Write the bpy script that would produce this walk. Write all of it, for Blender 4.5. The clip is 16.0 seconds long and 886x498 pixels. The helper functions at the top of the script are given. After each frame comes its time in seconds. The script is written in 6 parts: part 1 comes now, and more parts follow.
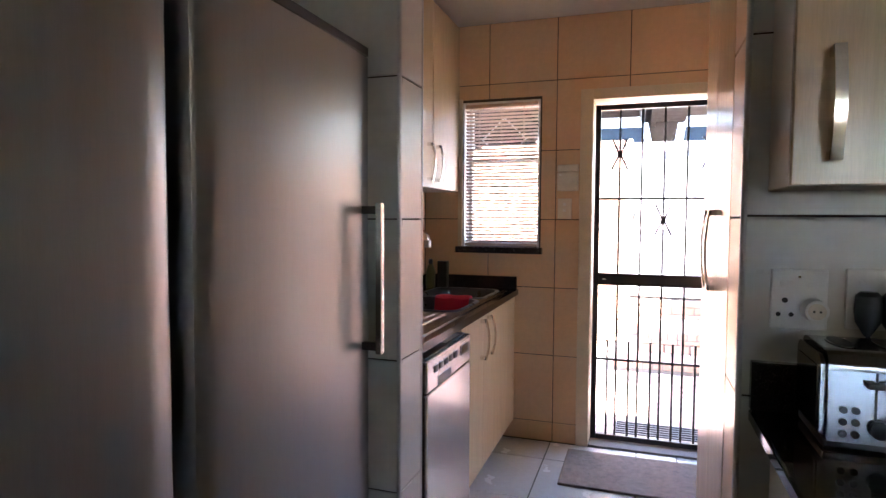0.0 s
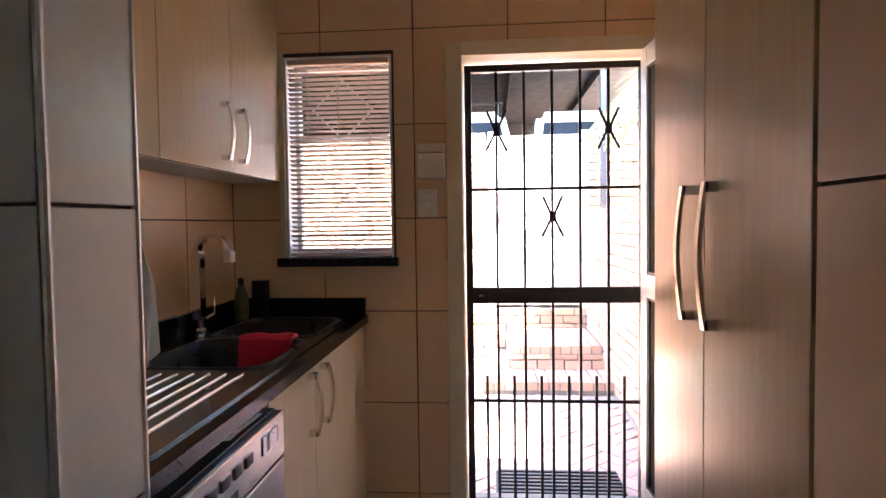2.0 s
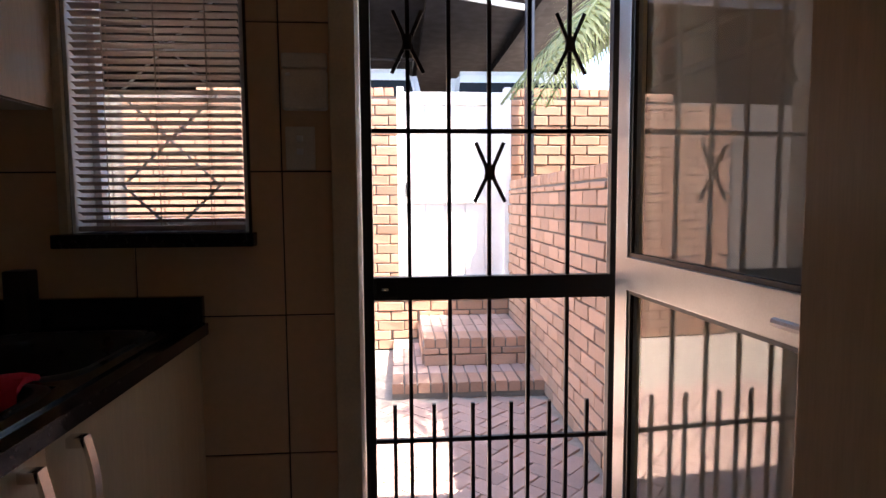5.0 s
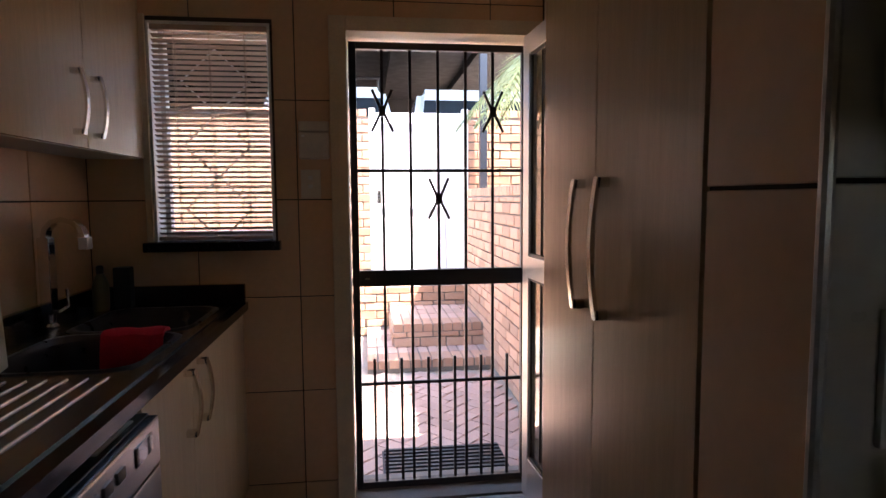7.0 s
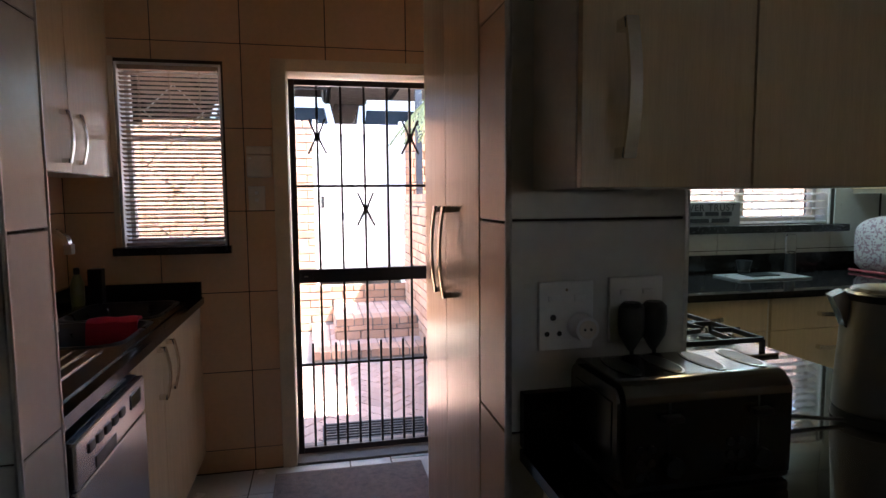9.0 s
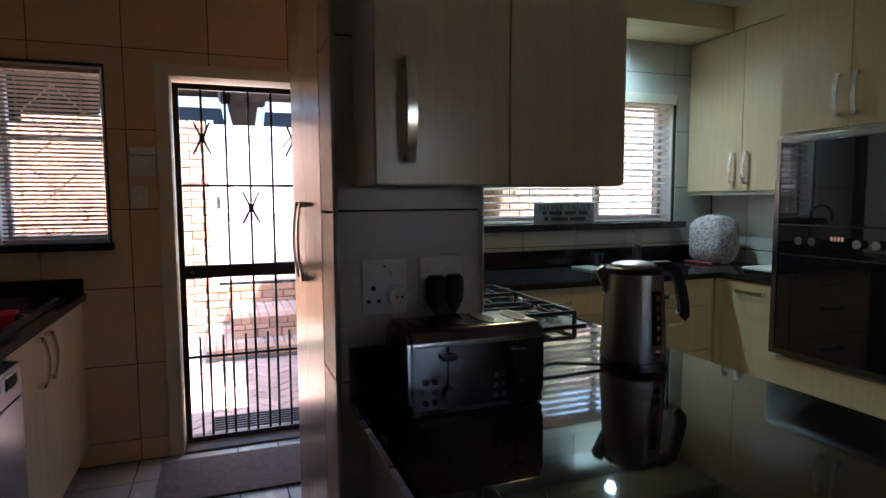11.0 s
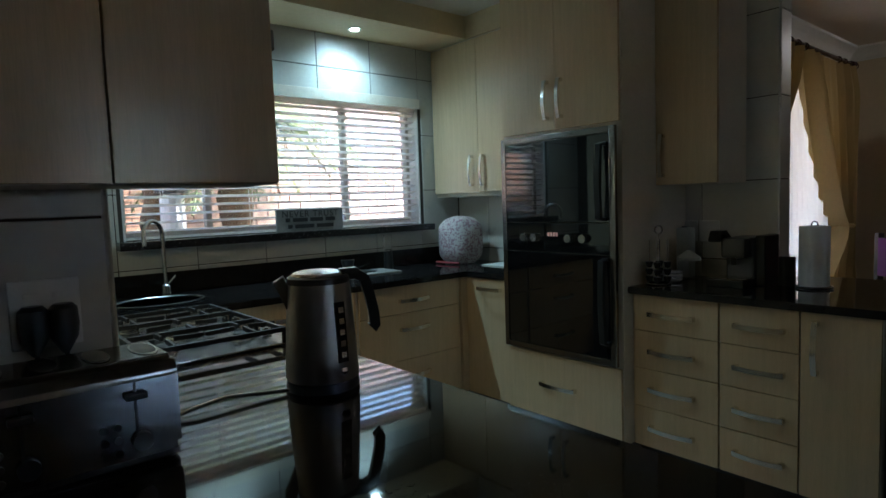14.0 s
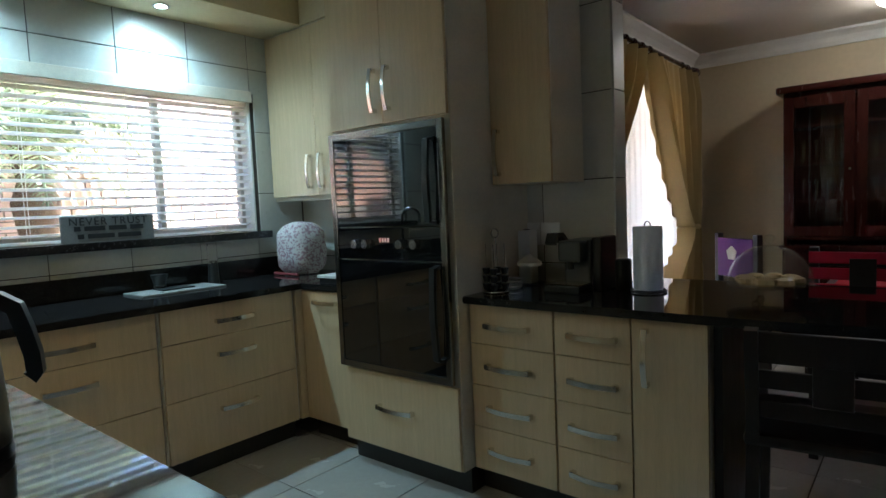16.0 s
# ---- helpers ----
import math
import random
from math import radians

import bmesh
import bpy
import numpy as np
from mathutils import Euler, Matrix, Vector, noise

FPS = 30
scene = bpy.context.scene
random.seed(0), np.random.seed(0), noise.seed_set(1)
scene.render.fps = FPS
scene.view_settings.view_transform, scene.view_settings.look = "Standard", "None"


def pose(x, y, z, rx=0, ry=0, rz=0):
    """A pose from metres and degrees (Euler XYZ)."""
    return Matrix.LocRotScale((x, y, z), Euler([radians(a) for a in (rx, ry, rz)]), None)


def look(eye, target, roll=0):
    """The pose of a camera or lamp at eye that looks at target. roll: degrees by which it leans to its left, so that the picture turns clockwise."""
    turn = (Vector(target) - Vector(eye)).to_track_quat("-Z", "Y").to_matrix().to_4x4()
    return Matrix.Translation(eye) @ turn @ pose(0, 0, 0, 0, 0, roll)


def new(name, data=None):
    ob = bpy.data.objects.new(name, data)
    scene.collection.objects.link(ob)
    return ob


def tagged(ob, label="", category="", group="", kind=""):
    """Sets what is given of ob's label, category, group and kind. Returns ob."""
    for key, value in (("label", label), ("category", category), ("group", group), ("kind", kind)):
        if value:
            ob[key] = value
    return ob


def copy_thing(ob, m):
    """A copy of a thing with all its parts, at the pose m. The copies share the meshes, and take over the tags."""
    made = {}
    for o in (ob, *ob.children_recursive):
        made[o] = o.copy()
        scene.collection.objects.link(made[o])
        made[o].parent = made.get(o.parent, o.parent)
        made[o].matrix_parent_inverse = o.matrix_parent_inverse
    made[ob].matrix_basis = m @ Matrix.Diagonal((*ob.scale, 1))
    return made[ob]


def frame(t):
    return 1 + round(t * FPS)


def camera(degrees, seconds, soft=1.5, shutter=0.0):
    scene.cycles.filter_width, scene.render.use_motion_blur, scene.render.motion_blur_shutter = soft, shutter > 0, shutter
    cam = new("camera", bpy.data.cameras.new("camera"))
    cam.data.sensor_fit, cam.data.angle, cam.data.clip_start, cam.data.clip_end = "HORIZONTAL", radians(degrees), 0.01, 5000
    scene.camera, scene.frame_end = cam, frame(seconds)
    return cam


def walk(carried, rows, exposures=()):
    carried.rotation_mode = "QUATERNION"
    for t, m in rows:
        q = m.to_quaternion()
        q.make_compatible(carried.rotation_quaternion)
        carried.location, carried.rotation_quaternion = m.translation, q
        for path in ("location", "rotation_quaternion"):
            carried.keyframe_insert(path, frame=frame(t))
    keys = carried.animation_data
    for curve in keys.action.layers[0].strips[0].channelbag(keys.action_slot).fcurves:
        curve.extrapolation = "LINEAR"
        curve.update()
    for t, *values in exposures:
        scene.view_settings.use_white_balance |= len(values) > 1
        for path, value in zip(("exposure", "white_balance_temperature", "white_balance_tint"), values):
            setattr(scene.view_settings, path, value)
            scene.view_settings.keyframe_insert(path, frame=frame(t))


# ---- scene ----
cam = camera(73.9, 16.0)
PATH = [
    (0, (0.236, 0.15, 1.322), (-0.399, 2.043, 1.216), 0.3),
    (0.5, (0.2, 0.361, 1.321), (-0.307, 2.293, 1.221), 0.0),
    (1, (0.163, 0.576, 1.309), (-0.235, 2.534, 1.211), -0.2),
    (1.5, (0.092, 0.856, 1.308), (-0.170, 2.837, 1.213), -0.4),
    (2, (0.081, 1.098, 1.287), (-0.078, 3.090, 1.203), -0.8),
    (2.5, (0.066, 1.336, 1.273), (-0.002, 3.333, 1.185), -0.6),
    (3, (0.072, 1.555, 1.260), (0.036, 3.552, 1.164), -0.8),
    (3.5, (0.100, 1.768, 1.260), (0.091, 3.765, 1.149), -0.8),
    (4, (0.172, 1.971, 1.247), (0.142, 3.965, 1.112), -0.6),
    (4.7, (0.113, 1.974, 1.228), (0.209, 3.965, 1.068), -0.5),
    (6.8, (0.041, 1.207, 1.311), (0.275, 3.186, 1.142), -0.3),
    (7, (0.047, 1.133, 1.317), (0.297, 3.11, 1.145), -0.4),
    (7.5, (0.078, 0.953, 1.337), (0.353, 2.926, 1.161), -0.3),
    (8, (0.09, 0.81, 1.357), (0.389, 2.779, 1.176), -0.4),
    (8.5, (0.093, 0.68, 1.372), (0.444, 2.641, 1.193), -0.5),
    (9, (0.111, 0.574, 1.374), (0.521, 2.523, 1.199), -0.5),
    (9.2, (0.109, 0.526, 1.378), (0.556, 2.468, 1.205), -0.4),
    (11.3, (0.249, 0.243, 1.354), (0.984, 2.096, 1.19), -0.7),
    (11.5, (0.273, 0.257, 1.356), (1.04, 2.098, 1.195), -1.0),
    (12, (0.305, 0.227, 1.353), (1.156, 2.029, 1.194), -1.2),
    (12.5, (0.339, 0.207, 1.351), (1.298, 1.955, 1.193), -1.4),
    (13, (0.392, 0.218, 1.348), (1.476, 1.892, 1.191), -1.6),
    (13.5, (0.487, 0.254, 1.342), (1.692, 1.842, 1.186), -1.8),
    (14, (0.574, 0.287, 1.334), (1.862, 1.809, 1.179), -2.0),
    (14.5, (0.667, 0.301, 1.331), (2.053, 1.734, 1.175), -2.2),
    (15, (0.779, 0.324, 1.331), (2.234, 1.688, 1.175), -2.3),
    (16, (1.049, 0.297, 1.3), (2.587, 1.567, 1.154), -2.5),
]
EXPOSURES = [
    (0.0, 5.6, 6000, 14), (1.0, 5.45, 6050, 14), (2.0, 5.0, 6400, 15), (3.0, 4.5, 6500, 15), (4.0, 3.55, 6450, 15), (4.7, 2.8, 6500, 15), (7.0, 3.45, 6400, 15),
    (9.0, 3.7, 6200, 14), (11.3, 3.6, 5950, 13), (12.5, 3.15, 5700, 12), (13.5, 3.25, 5550, 10), (14.5, 3.55, 5650, 9), (16.0, 4.05, 5650, 9),
]
walk(cam, [(t, look(eye, target, roll)) for t, eye, target, roll in PATH], EXPOSURES)

# ---- light ----
SUN_EL, SUN_AZ = radians(62), radians(111)
world = bpy.data.worlds.new("sky")
scene.world = world
world.use_nodes = True
wn = world.node_tree
sky = wn.nodes.new("ShaderNodeTexSky")
sky.sky_type, sky.sun_disc, sky.sun_elevation, sky.sun_rotation = "NISHITA", False, SUN_EL, SUN_AZ
wn.links.new(sky.outputs["Color"], wn.nodes["Background"].inputs["Color"])
wn.nodes["Background"].inputs["Strength"].default_value = 0.15
sun_data = bpy.data.lights.new("sun", "SUN")
sun_data.energy, sun_data.angle, sun_data.color = 5.0, radians(0.5), (1.0, 0.95, 0.87)
sun = new("sun", sun_data)
way = Vector((math.sin(SUN_AZ) * math.cos(SUN_EL), math.cos(SUN_AZ) * math.cos(SUN_EL), math.sin(SUN_EL)))
sun.rotation_euler = way.to_track_quat("Z", "Y").to_euler()


def spot_lamp(x, y, z, power, colour, size=100):
    d = bpy.data.lights.new("downlight_lamp", "SPOT")
    d.energy, d.color, d.spot_size, d.spot_blend, d.shadow_soft_size = power, colour, radians(size), 1.0, 0.03
    ob = new("downlight_lamp", d)
    ob.location = (x, y, z)
    return ob


# ---- materials ----
def mat(name, colour, rough=0.5, metal=0.0, var=0.12, scale=6.0, grain=(1, 1, 1), bump=0.0, bump_scale=80.0, spec=0.5, coat=0.0, per=0.0, rvar=0.1):
    """A plain surface with variation at two scales; per: change from piece to piece."""
    m = bpy.data.materials.new(name)
    m.use_nodes = True
    nt = m.node_tree
    b = nt.nodes["Principled BSDF"]
    b.inputs["Metallic"].default_value = metal
    b.inputs["Specular IOR Level"].default_value = spec
    b.inputs["Coat Weight"].default_value = coat
    tc, mp = nt.nodes.new("ShaderNodeTexCoord"), nt.nodes.new("ShaderNodeMapping")
    mp.inputs["Scale"].default_value = grain
    nt.links.new(tc.outputs["Object"], mp.inputs["Vector"])
    big, fine = nt.nodes.new("ShaderNodeTexNoise"), nt.nodes.new("ShaderNodeTexNoise")
    big.inputs["Scale"].default_value, fine.inputs["Scale"].default_value = scale, scale * 9
    big.inputs["Detail"].default_value = fine.inputs["Detail"].default_value = 4
    nt.links.new(mp.outputs["Vector"], big.inputs["Vector"])
    nt.links.new(mp.outputs["Vector"], fine.inputs["Vector"])
    add = nt.nodes.new("ShaderNodeMath")
    add.operation = "ADD"
    nt.links.new(big.outputs["Fac"], add.inputs[0])
    nt.links.new(fine.outputs["Fac"], add.inputs[1])
    val = add.outputs[0]
    if per:
        info, ma = nt.nodes.new("ShaderNodeObjectInfo"), nt.nodes.new("ShaderNodeMath")
        ma.operation = "MULTIPLY_ADD"
        ma.inputs[1].default_value = per
        nt.links.new(info.outputs["Random"], ma.inputs[0])
        nt.links.new(val, ma.inputs[2])
        val = ma.outputs[0]
    rng = nt.nodes.new("ShaderNodeMapRange")
    rng.inputs["From Min"].default_value, rng.inputs["From Max"].default_value = 0.6, 1.4 + per
    rng.inputs["To Min"].default_value, rng.inputs["To Max"].default_value = 1 - var, 1 + var
    nt.links.new(val, rng.inputs["Value"])
    mul = nt.nodes.new("ShaderNodeVectorMath")
    mul.operation = "SCALE"
    mul.inputs[0].default_value = colour
    nt.links.new(rng.outputs["Result"], mul.inputs["Scale"])
    nt.links.new(mul.outputs["Vector"], b.inputs["Base Color"])
    rr = nt.nodes.new("ShaderNodeMapRange")
    rr.inputs["From Min"].default_value, rr.inputs["From Max"].default_value = 0.35, 0.65
    rr.inputs["To Min"].default_value, rr.inputs["To Max"].default_value = rough * (1 - rvar), min(1, rough * (1 + rvar))
    nt.links.new(big.outputs["Fac"], rr.inputs["Value"])
    nt.links.new(rr.outputs["Result"], b.inputs["Roughness"])
    if bump:
        bn, bt = nt.nodes.new("ShaderNodeTexNoise"), nt.nodes.new("ShaderNodeBump")
        bn.inputs["Scale"].default_value, bn.inputs["Detail"].default_value = bump_scale, 5
        bt.inputs["Strength"].default_value, bt.inputs["Distance"].default_value = bump, 0.004
        nt.links.new(mp.outputs["Vector"], bn.inputs["Vector"])
        nt.links.new(bn.outputs["Fac"], bt.inputs["Height"])
        nt.links.new(bt.outputs["Normal"], b.inputs["Normal"])
    return m


def glass_mat(name, tint=(1, 1, 1), rough=0.0, ior=1.45):
    m = bpy.data.materials.new(name)
    m.use_nodes = True
    b = m.node_tree.nodes["Principled BSDF"]
    b.inputs["Base Color"].default_value = (*tint, 1)
    b.inputs["Transmission Weight"].default_value = 1
    b.inputs["Roughness"].default_value, b.inputs["IOR"].default_value = rough, ior
    return m


def thin_glass_mat(name):
    """Clear thin-walled glass: what lies behind, with a gloss that grows towards the edge."""
    m = bpy.data.materials.new(name)
    m.use_nodes = True
    nt = m.node_tree
    tr, gl, fr, po, mx = (nt.nodes.new(k) for k in ("ShaderNodeBsdfTransparent", "ShaderNodeBsdfGlossy", "ShaderNodeLayerWeight", "ShaderNodeMapRange", "ShaderNodeMixShader"))
    tr.inputs["Color"].default_value, gl.inputs["Roughness"].default_value = (0.96, 0.97, 0.96, 1), 0.02
    po.inputs["From Min"].default_value, po.inputs["To Min"].default_value, po.inputs["To Max"].default_value = 0.55, 0.04, 0.32
    nt.links.new(fr.outputs["Facing"], po.inputs["Value"])
    nt.links.new(po.outputs["Result"], mx.inputs[0])
    nt.links.new(tr.outputs[0], mx.inputs[1])
    nt.links.new(gl.outputs[0], mx.inputs[2])
    nt.links.new(mx.outputs[0], nt.nodes["Material Output"].inputs[0])
    return m


def glow_mat(name, colour, strength):
    m = bpy.data.materials.new(name)
    m.use_nodes = True
    b = m.node_tree.nodes["Principled BSDF"]
    b.inputs["Emission Color"].default_value, b.inputs["Emission Strength"].default_value = (*colour, 1), strength
    return m


def speckle_mat(name, base, fleck, scale=420.0, rough=0.035, spec=0.42):
    """Polished granite: dark ground with fine paler flecks."""
    m = mat(name, base, rough, var=0.35 if scale > 100 else 0.08, scale=14, spec=spec)
    nt = m.node_tree
    b = nt.nodes["Principled BSDF"]
    tc, vo, ramp, mix = (nt.nodes.new(k) for k in ("ShaderNodeTexCoord", "ShaderNodeTexVoronoi", "ShaderNodeMapRange", "ShaderNodeMix"))
    mix.data_type = "RGBA"
    vo.inputs["Scale"].default_value = scale
    ramp.inputs["From Min"].default_value, ramp.inputs["From Max"].default_value = (0.88, 1.0) if scale > 100 else (0.6, 0.66)
    nt.links.new(tc.outputs["Object"], vo.inputs["Vector"])
    sep = nt.nodes.new("ShaderNodeSeparateColor")
    nt.links.new(vo.outputs["Color"], sep.inputs[0])
    nt.links.new(sep.outputs[0], ramp.inputs["Value"])
    nt.links.new(ramp.outputs["Result"], mix.inputs[0])
    old = b.inputs["Base Color"].links[0].from_socket
    nt.links.new(old, mix.inputs[6])
    mix.inputs[7].default_value = (*fleck, 1)
    nt.links.new(mix.outputs[2], b.inputs["Base Color"])
    return m


# Beige tile with the doorway's orange light mixed into its colour.
M_TILE = mat("warm_lit_tile", (0.66, 0.43, 0.25), 0.34, var=0.10, scale=5, bump=0.035, bump_scale=30, per=0.5)
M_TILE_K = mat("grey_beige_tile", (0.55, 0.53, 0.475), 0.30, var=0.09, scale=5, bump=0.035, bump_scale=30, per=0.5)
M_GROUT = mat("dark_grout", (0.06, 0.045, 0.035), 0.9, var=0.25, scale=20)
M_FLOORTILE = mat("pale_floor_tile", (0.43, 0.41, 0.375), 0.25, var=0.10, scale=4, bump=0.05, bump_scale=40, per=0.5)
M_LAM = mat("cream_wood_laminate", (0.63, 0.475, 0.295), 0.25, var=0.10, scale=9, grain=(6, 6, 0.35), bump=0.006, bump_scale=40, rvar=0.05)
M_LAMEDGE = mat("cream_carcass_board", (0.62, 0.55, 0.43), 0.45, var=0.08, scale=8)
M_GRANITE = speckle_mat("black_granite", (0.016, 0.014, 0.014), (0.045, 0.04, 0.038))
M_GRANITE_R = speckle_mat("dark_red_granite_edge", (0.022, 0.014, 0.013), (0.06, 0.04, 0.035), 300, 0.12)
M_PLINTH = mat("black_plinth_board", (0.018, 0.016, 0.015), 0.4, var=0.3)
M_STEEL = mat("brushed_steel", (0.52, 0.505, 0.49), 0.25, 1.0, var=0.02, scale=30, grain=(0.2, 0.2, 8), rvar=0.0)
# Navy post paint, darkened for the shade the near post stands in.
M_POST_SHADED = mat("shaded_navy_post_paint", (0.020, 0.024, 0.036), 0.45, var=0.2, scale=12)
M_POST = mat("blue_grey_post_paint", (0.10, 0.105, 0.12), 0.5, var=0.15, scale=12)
# Toaster steel: the dark room it would mirror is put into its colour.
M_TOAST = mat("dim_mirror_steel", (0.16, 0.15, 0.14), 0.17, 1.0, var=0.05, scale=30, grain=(0.2, 0.2, 8), rvar=0.05)
M_SINK = mat("dull_sink_steel", (0.085, 0.085, 0.09), 0.3, 1.0, var=0.1, scale=20, rvar=0.1)
M_DARKST = mat("dark_brushed_steel", (0.27, 0.265, 0.26), 0.22, 1.0, var=0.05, scale=30, grain=(0.2, 0.2, 8), rvar=0.0)
M_KETTLE = mat("kettle_steel", (0.40, 0.385, 0.37), 0.40, 1.0, var=0.06, scale=5, grain=(14, 14, 0.6), rvar=0.1)
M_FRIDGE = mat("fridge_steel", (0.27, 0.268, 0.265), 0.34, 0.9, var=0.06, scale=5, grain=(14, 14, 0.6), rvar=0.12)
M_HANDLE = mat("satin_nickel", (0.74, 0.71, 0.66), 0.20, 1.0, var=0.08, scale=30)
M_CHROME = mat("chrome", (0.78, 0.78, 0.78), 0.06, 1.0, var=0.03)
M_BLACKPL = mat("black_plastic", (0.018, 0.018, 0.018), 0.35, var=0.25, scale=30)
M_BLACKGLASS = mat("black_oven_glass", (0.006, 0.006, 0.007), 0.03, var=0.2, spec=0.6, coat=1.0)
M_IRON = mat("black_cast_iron", (0.014, 0.014, 0.014), 0.55, var=0.3, scale=60, bump=0.3, bump_scale=200)
M_GATE = mat("dark_painted_steel", (0.022, 0.015, 0.013), 0.4, 0.3, var=0.25, scale=30)
M_FRAME = mat("cream_painted_door_frame", (0.66, 0.55, 0.38), 0.45, var=0.12, scale=12, bump=0.1, bump_scale=60)
M_WHITE = mat("white_paint", (0.78, 0.77, 0.74), 0.4, var=0.06, scale=8)
M_WHITEPL = mat("white_plastic", (0.72, 0.71, 0.68), 0.35, var=0.05, scale=20)
M_OLDPL = mat("aged_cream_plastic", (0.68, 0.61, 0.50), 0.45, var=0.12, scale=20)
M_CEIL = mat("cream_ceiling_paint", (0.66, 0.60, 0.52), 0.8, var=0.05, scale=3)
M_CREAM = mat("cream_wall_paint", (0.62, 0.52, 0.36), 0.75, var=0.06, scale=3, bump=0.1, bump_scale=120)
M_SOFFIT = mat("ochre_cream_paint", (0.58, 0.46, 0.28), 0.7, var=0.06, scale=4)
M_SLAT = mat("cream_blind_slat", (0.82, 0.79, 0.73), 0.45, var=0.06, scale=10, per=0.3)
M_SLATB = mat("tan_blind_slat", (0.60, 0.48, 0.385), 0.4, var=0.08, scale=10, per=0.3)
M_SILL = mat("dark_granite_sill", (0.022, 0.018, 0.018), 0.25, var=0.35, scale=60)
M_PANE = glass_mat("window_glass")
M_GLASS = glass_mat("clear_glass")
M_THIN = thin_glass_mat("thin_clear_glass")
M_ALU = mat("grey_aluminium", (0.55, 0.54, 0.53), 0.38, 0.9, var=0.08, scale=20)
M_WINBAR = mat("pale_taupe_window_frame", (0.60, 0.54, 0.47), 0.45, var=0.2, scale=20)
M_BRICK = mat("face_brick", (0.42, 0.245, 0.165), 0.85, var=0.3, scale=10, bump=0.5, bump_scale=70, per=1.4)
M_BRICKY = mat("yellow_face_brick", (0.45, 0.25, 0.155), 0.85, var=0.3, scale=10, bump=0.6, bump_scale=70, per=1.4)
# Pink brick, paled in its colour to stand in for bright sun.
M_BRICKP = mat("sun_paled_brick", (0.60, 0.43, 0.35), 0.85, var=0.25, scale=10, bump=0.5, bump_scale=70)
M_MORTAR = mat("mortar", (0.18, 0.15, 0.125), 0.95, var=0.2, scale=20, bump=0.4)
M_PAVER = mat("clay_paver", (0.44, 0.29, 0.23), 0.85, var=0.25, scale=9, bump=0.4, bump_scale=60, per=1.2)
M_SAND = mat("paving_joint_sand", (0.36, 0.29, 0.23), 0.95, var=0.3, scale=30)
M_MAT = mat("brown_door_mat", (0.16, 0.12, 0.10), 0.95, var=0.5, scale=40, bump=0.9, bump_scale=260)
M_RUBBER = mat("black_rubber", (0.02, 0.02, 0.022), 0.6, var=0.3, scale=30)
M_RED = mat("red_cloth", (0.62, 0.02, 0.05), 0.85, var=0.15, scale=20, bump=0.3, bump_scale=150)
M_PAPER = mat("white_paper", (0.80, 0.80, 0.78), 0.85, var=0.05, scale=20, bump=0.15, bump_scale=120)
M_DARKWOOD = mat("dark_stained_wood", (0.020, 0.014, 0.012), 0.35, var=0.3, scale=8, grain=(3, 3, 0.5))
M_MAHOG = mat("mahogany", (0.052, 0.012, 0.009), 0.25, var=0.3, scale=6, grain=(5, 5, 0.6), coat=0.4)
M_CURTAIN = mat("gold_curtain", (0.42, 0.31, 0.13), 0.7, var=0.12, scale=8, grain=(8, 8, 1))
M_PURPLE = mat("purple_cloth", (0.15, 0.035, 0.22), 0.8, var=0.15)
M_GREENBOT = mat("olive_soap", (0.13, 0.12, 0.04), 0.3, var=0.1)
M_CAKE = mat("baked_biscuit", (0.52, 0.34, 0.13), 0.9, var=0.25, scale=60, bump=0.5)
M_SIGN = mat("grey_wood_sign", (0.20, 0.195, 0.19), 0.7, var=0.2, scale=12)
M_INK = mat("black_ink", (0.02, 0.02, 0.02), 0.7)
M_VAN = mat("white_car_paint", (0.80, 0.80, 0.80), 0.2, var=0.02, coat=1.0)
M_VANGLASS = mat("dark_car_glass", (0.02, 0.025, 0.03), 0.05, var=0.1)
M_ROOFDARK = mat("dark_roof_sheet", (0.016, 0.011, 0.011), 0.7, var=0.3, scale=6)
M_LEAF = mat("palm_leaf", (0.12, 0.155, 0.07), 0.45, var=0.35, scale=6, per=0.8)
M_TRUNK = mat("palm_trunk", (0.16, 0.10, 0.06), 0.95, var=0.4, scale=20, bump=0.8, bump_scale=40)
M_LED = glow_mat("led_lens", (0.62, 0.93, 1.0), 8.0)
M_DISPLAY = glow_mat("red_display_digits", (1.0, 0.12, 0.05), 0.015)
M_QUILT = speckle_mat("printed_cotton", (0.56, 0.51, 0.51), (0.34, 0.22, 0.26), 99.0, 0.9)

def let_through(m, colour, share):
    """Thin stuff that passes part of the light that falls on its back."""
    nt = m.node_tree
    tr, mx = nt.nodes.new("ShaderNodeBsdfTranslucent"), nt.nodes.new("ShaderNodeMixShader")
    tr.inputs["Color"].default_value = (*colour, 1)
    mx.inputs[0].default_value = share
    nt.links.new(nt.nodes["Principled BSDF"].outputs[0], mx.inputs[1])
    nt.links.new(tr.outputs[0], mx.inputs[2])
    nt.links.new(mx.outputs[0], nt.nodes["Material Output"].inputs[0])


let_through(M_LEAF, (0.36, 0.40, 0.22), 0.4)
let_through(M_SLATB, (0.46, 0.31, 0.23), 0.4)
let_through(M_SLAT, (0.97, 0.95, 0.91), 0.8)

# ---- mesh helpers ----
ORI = {}


def B():
    return bmesh.new()


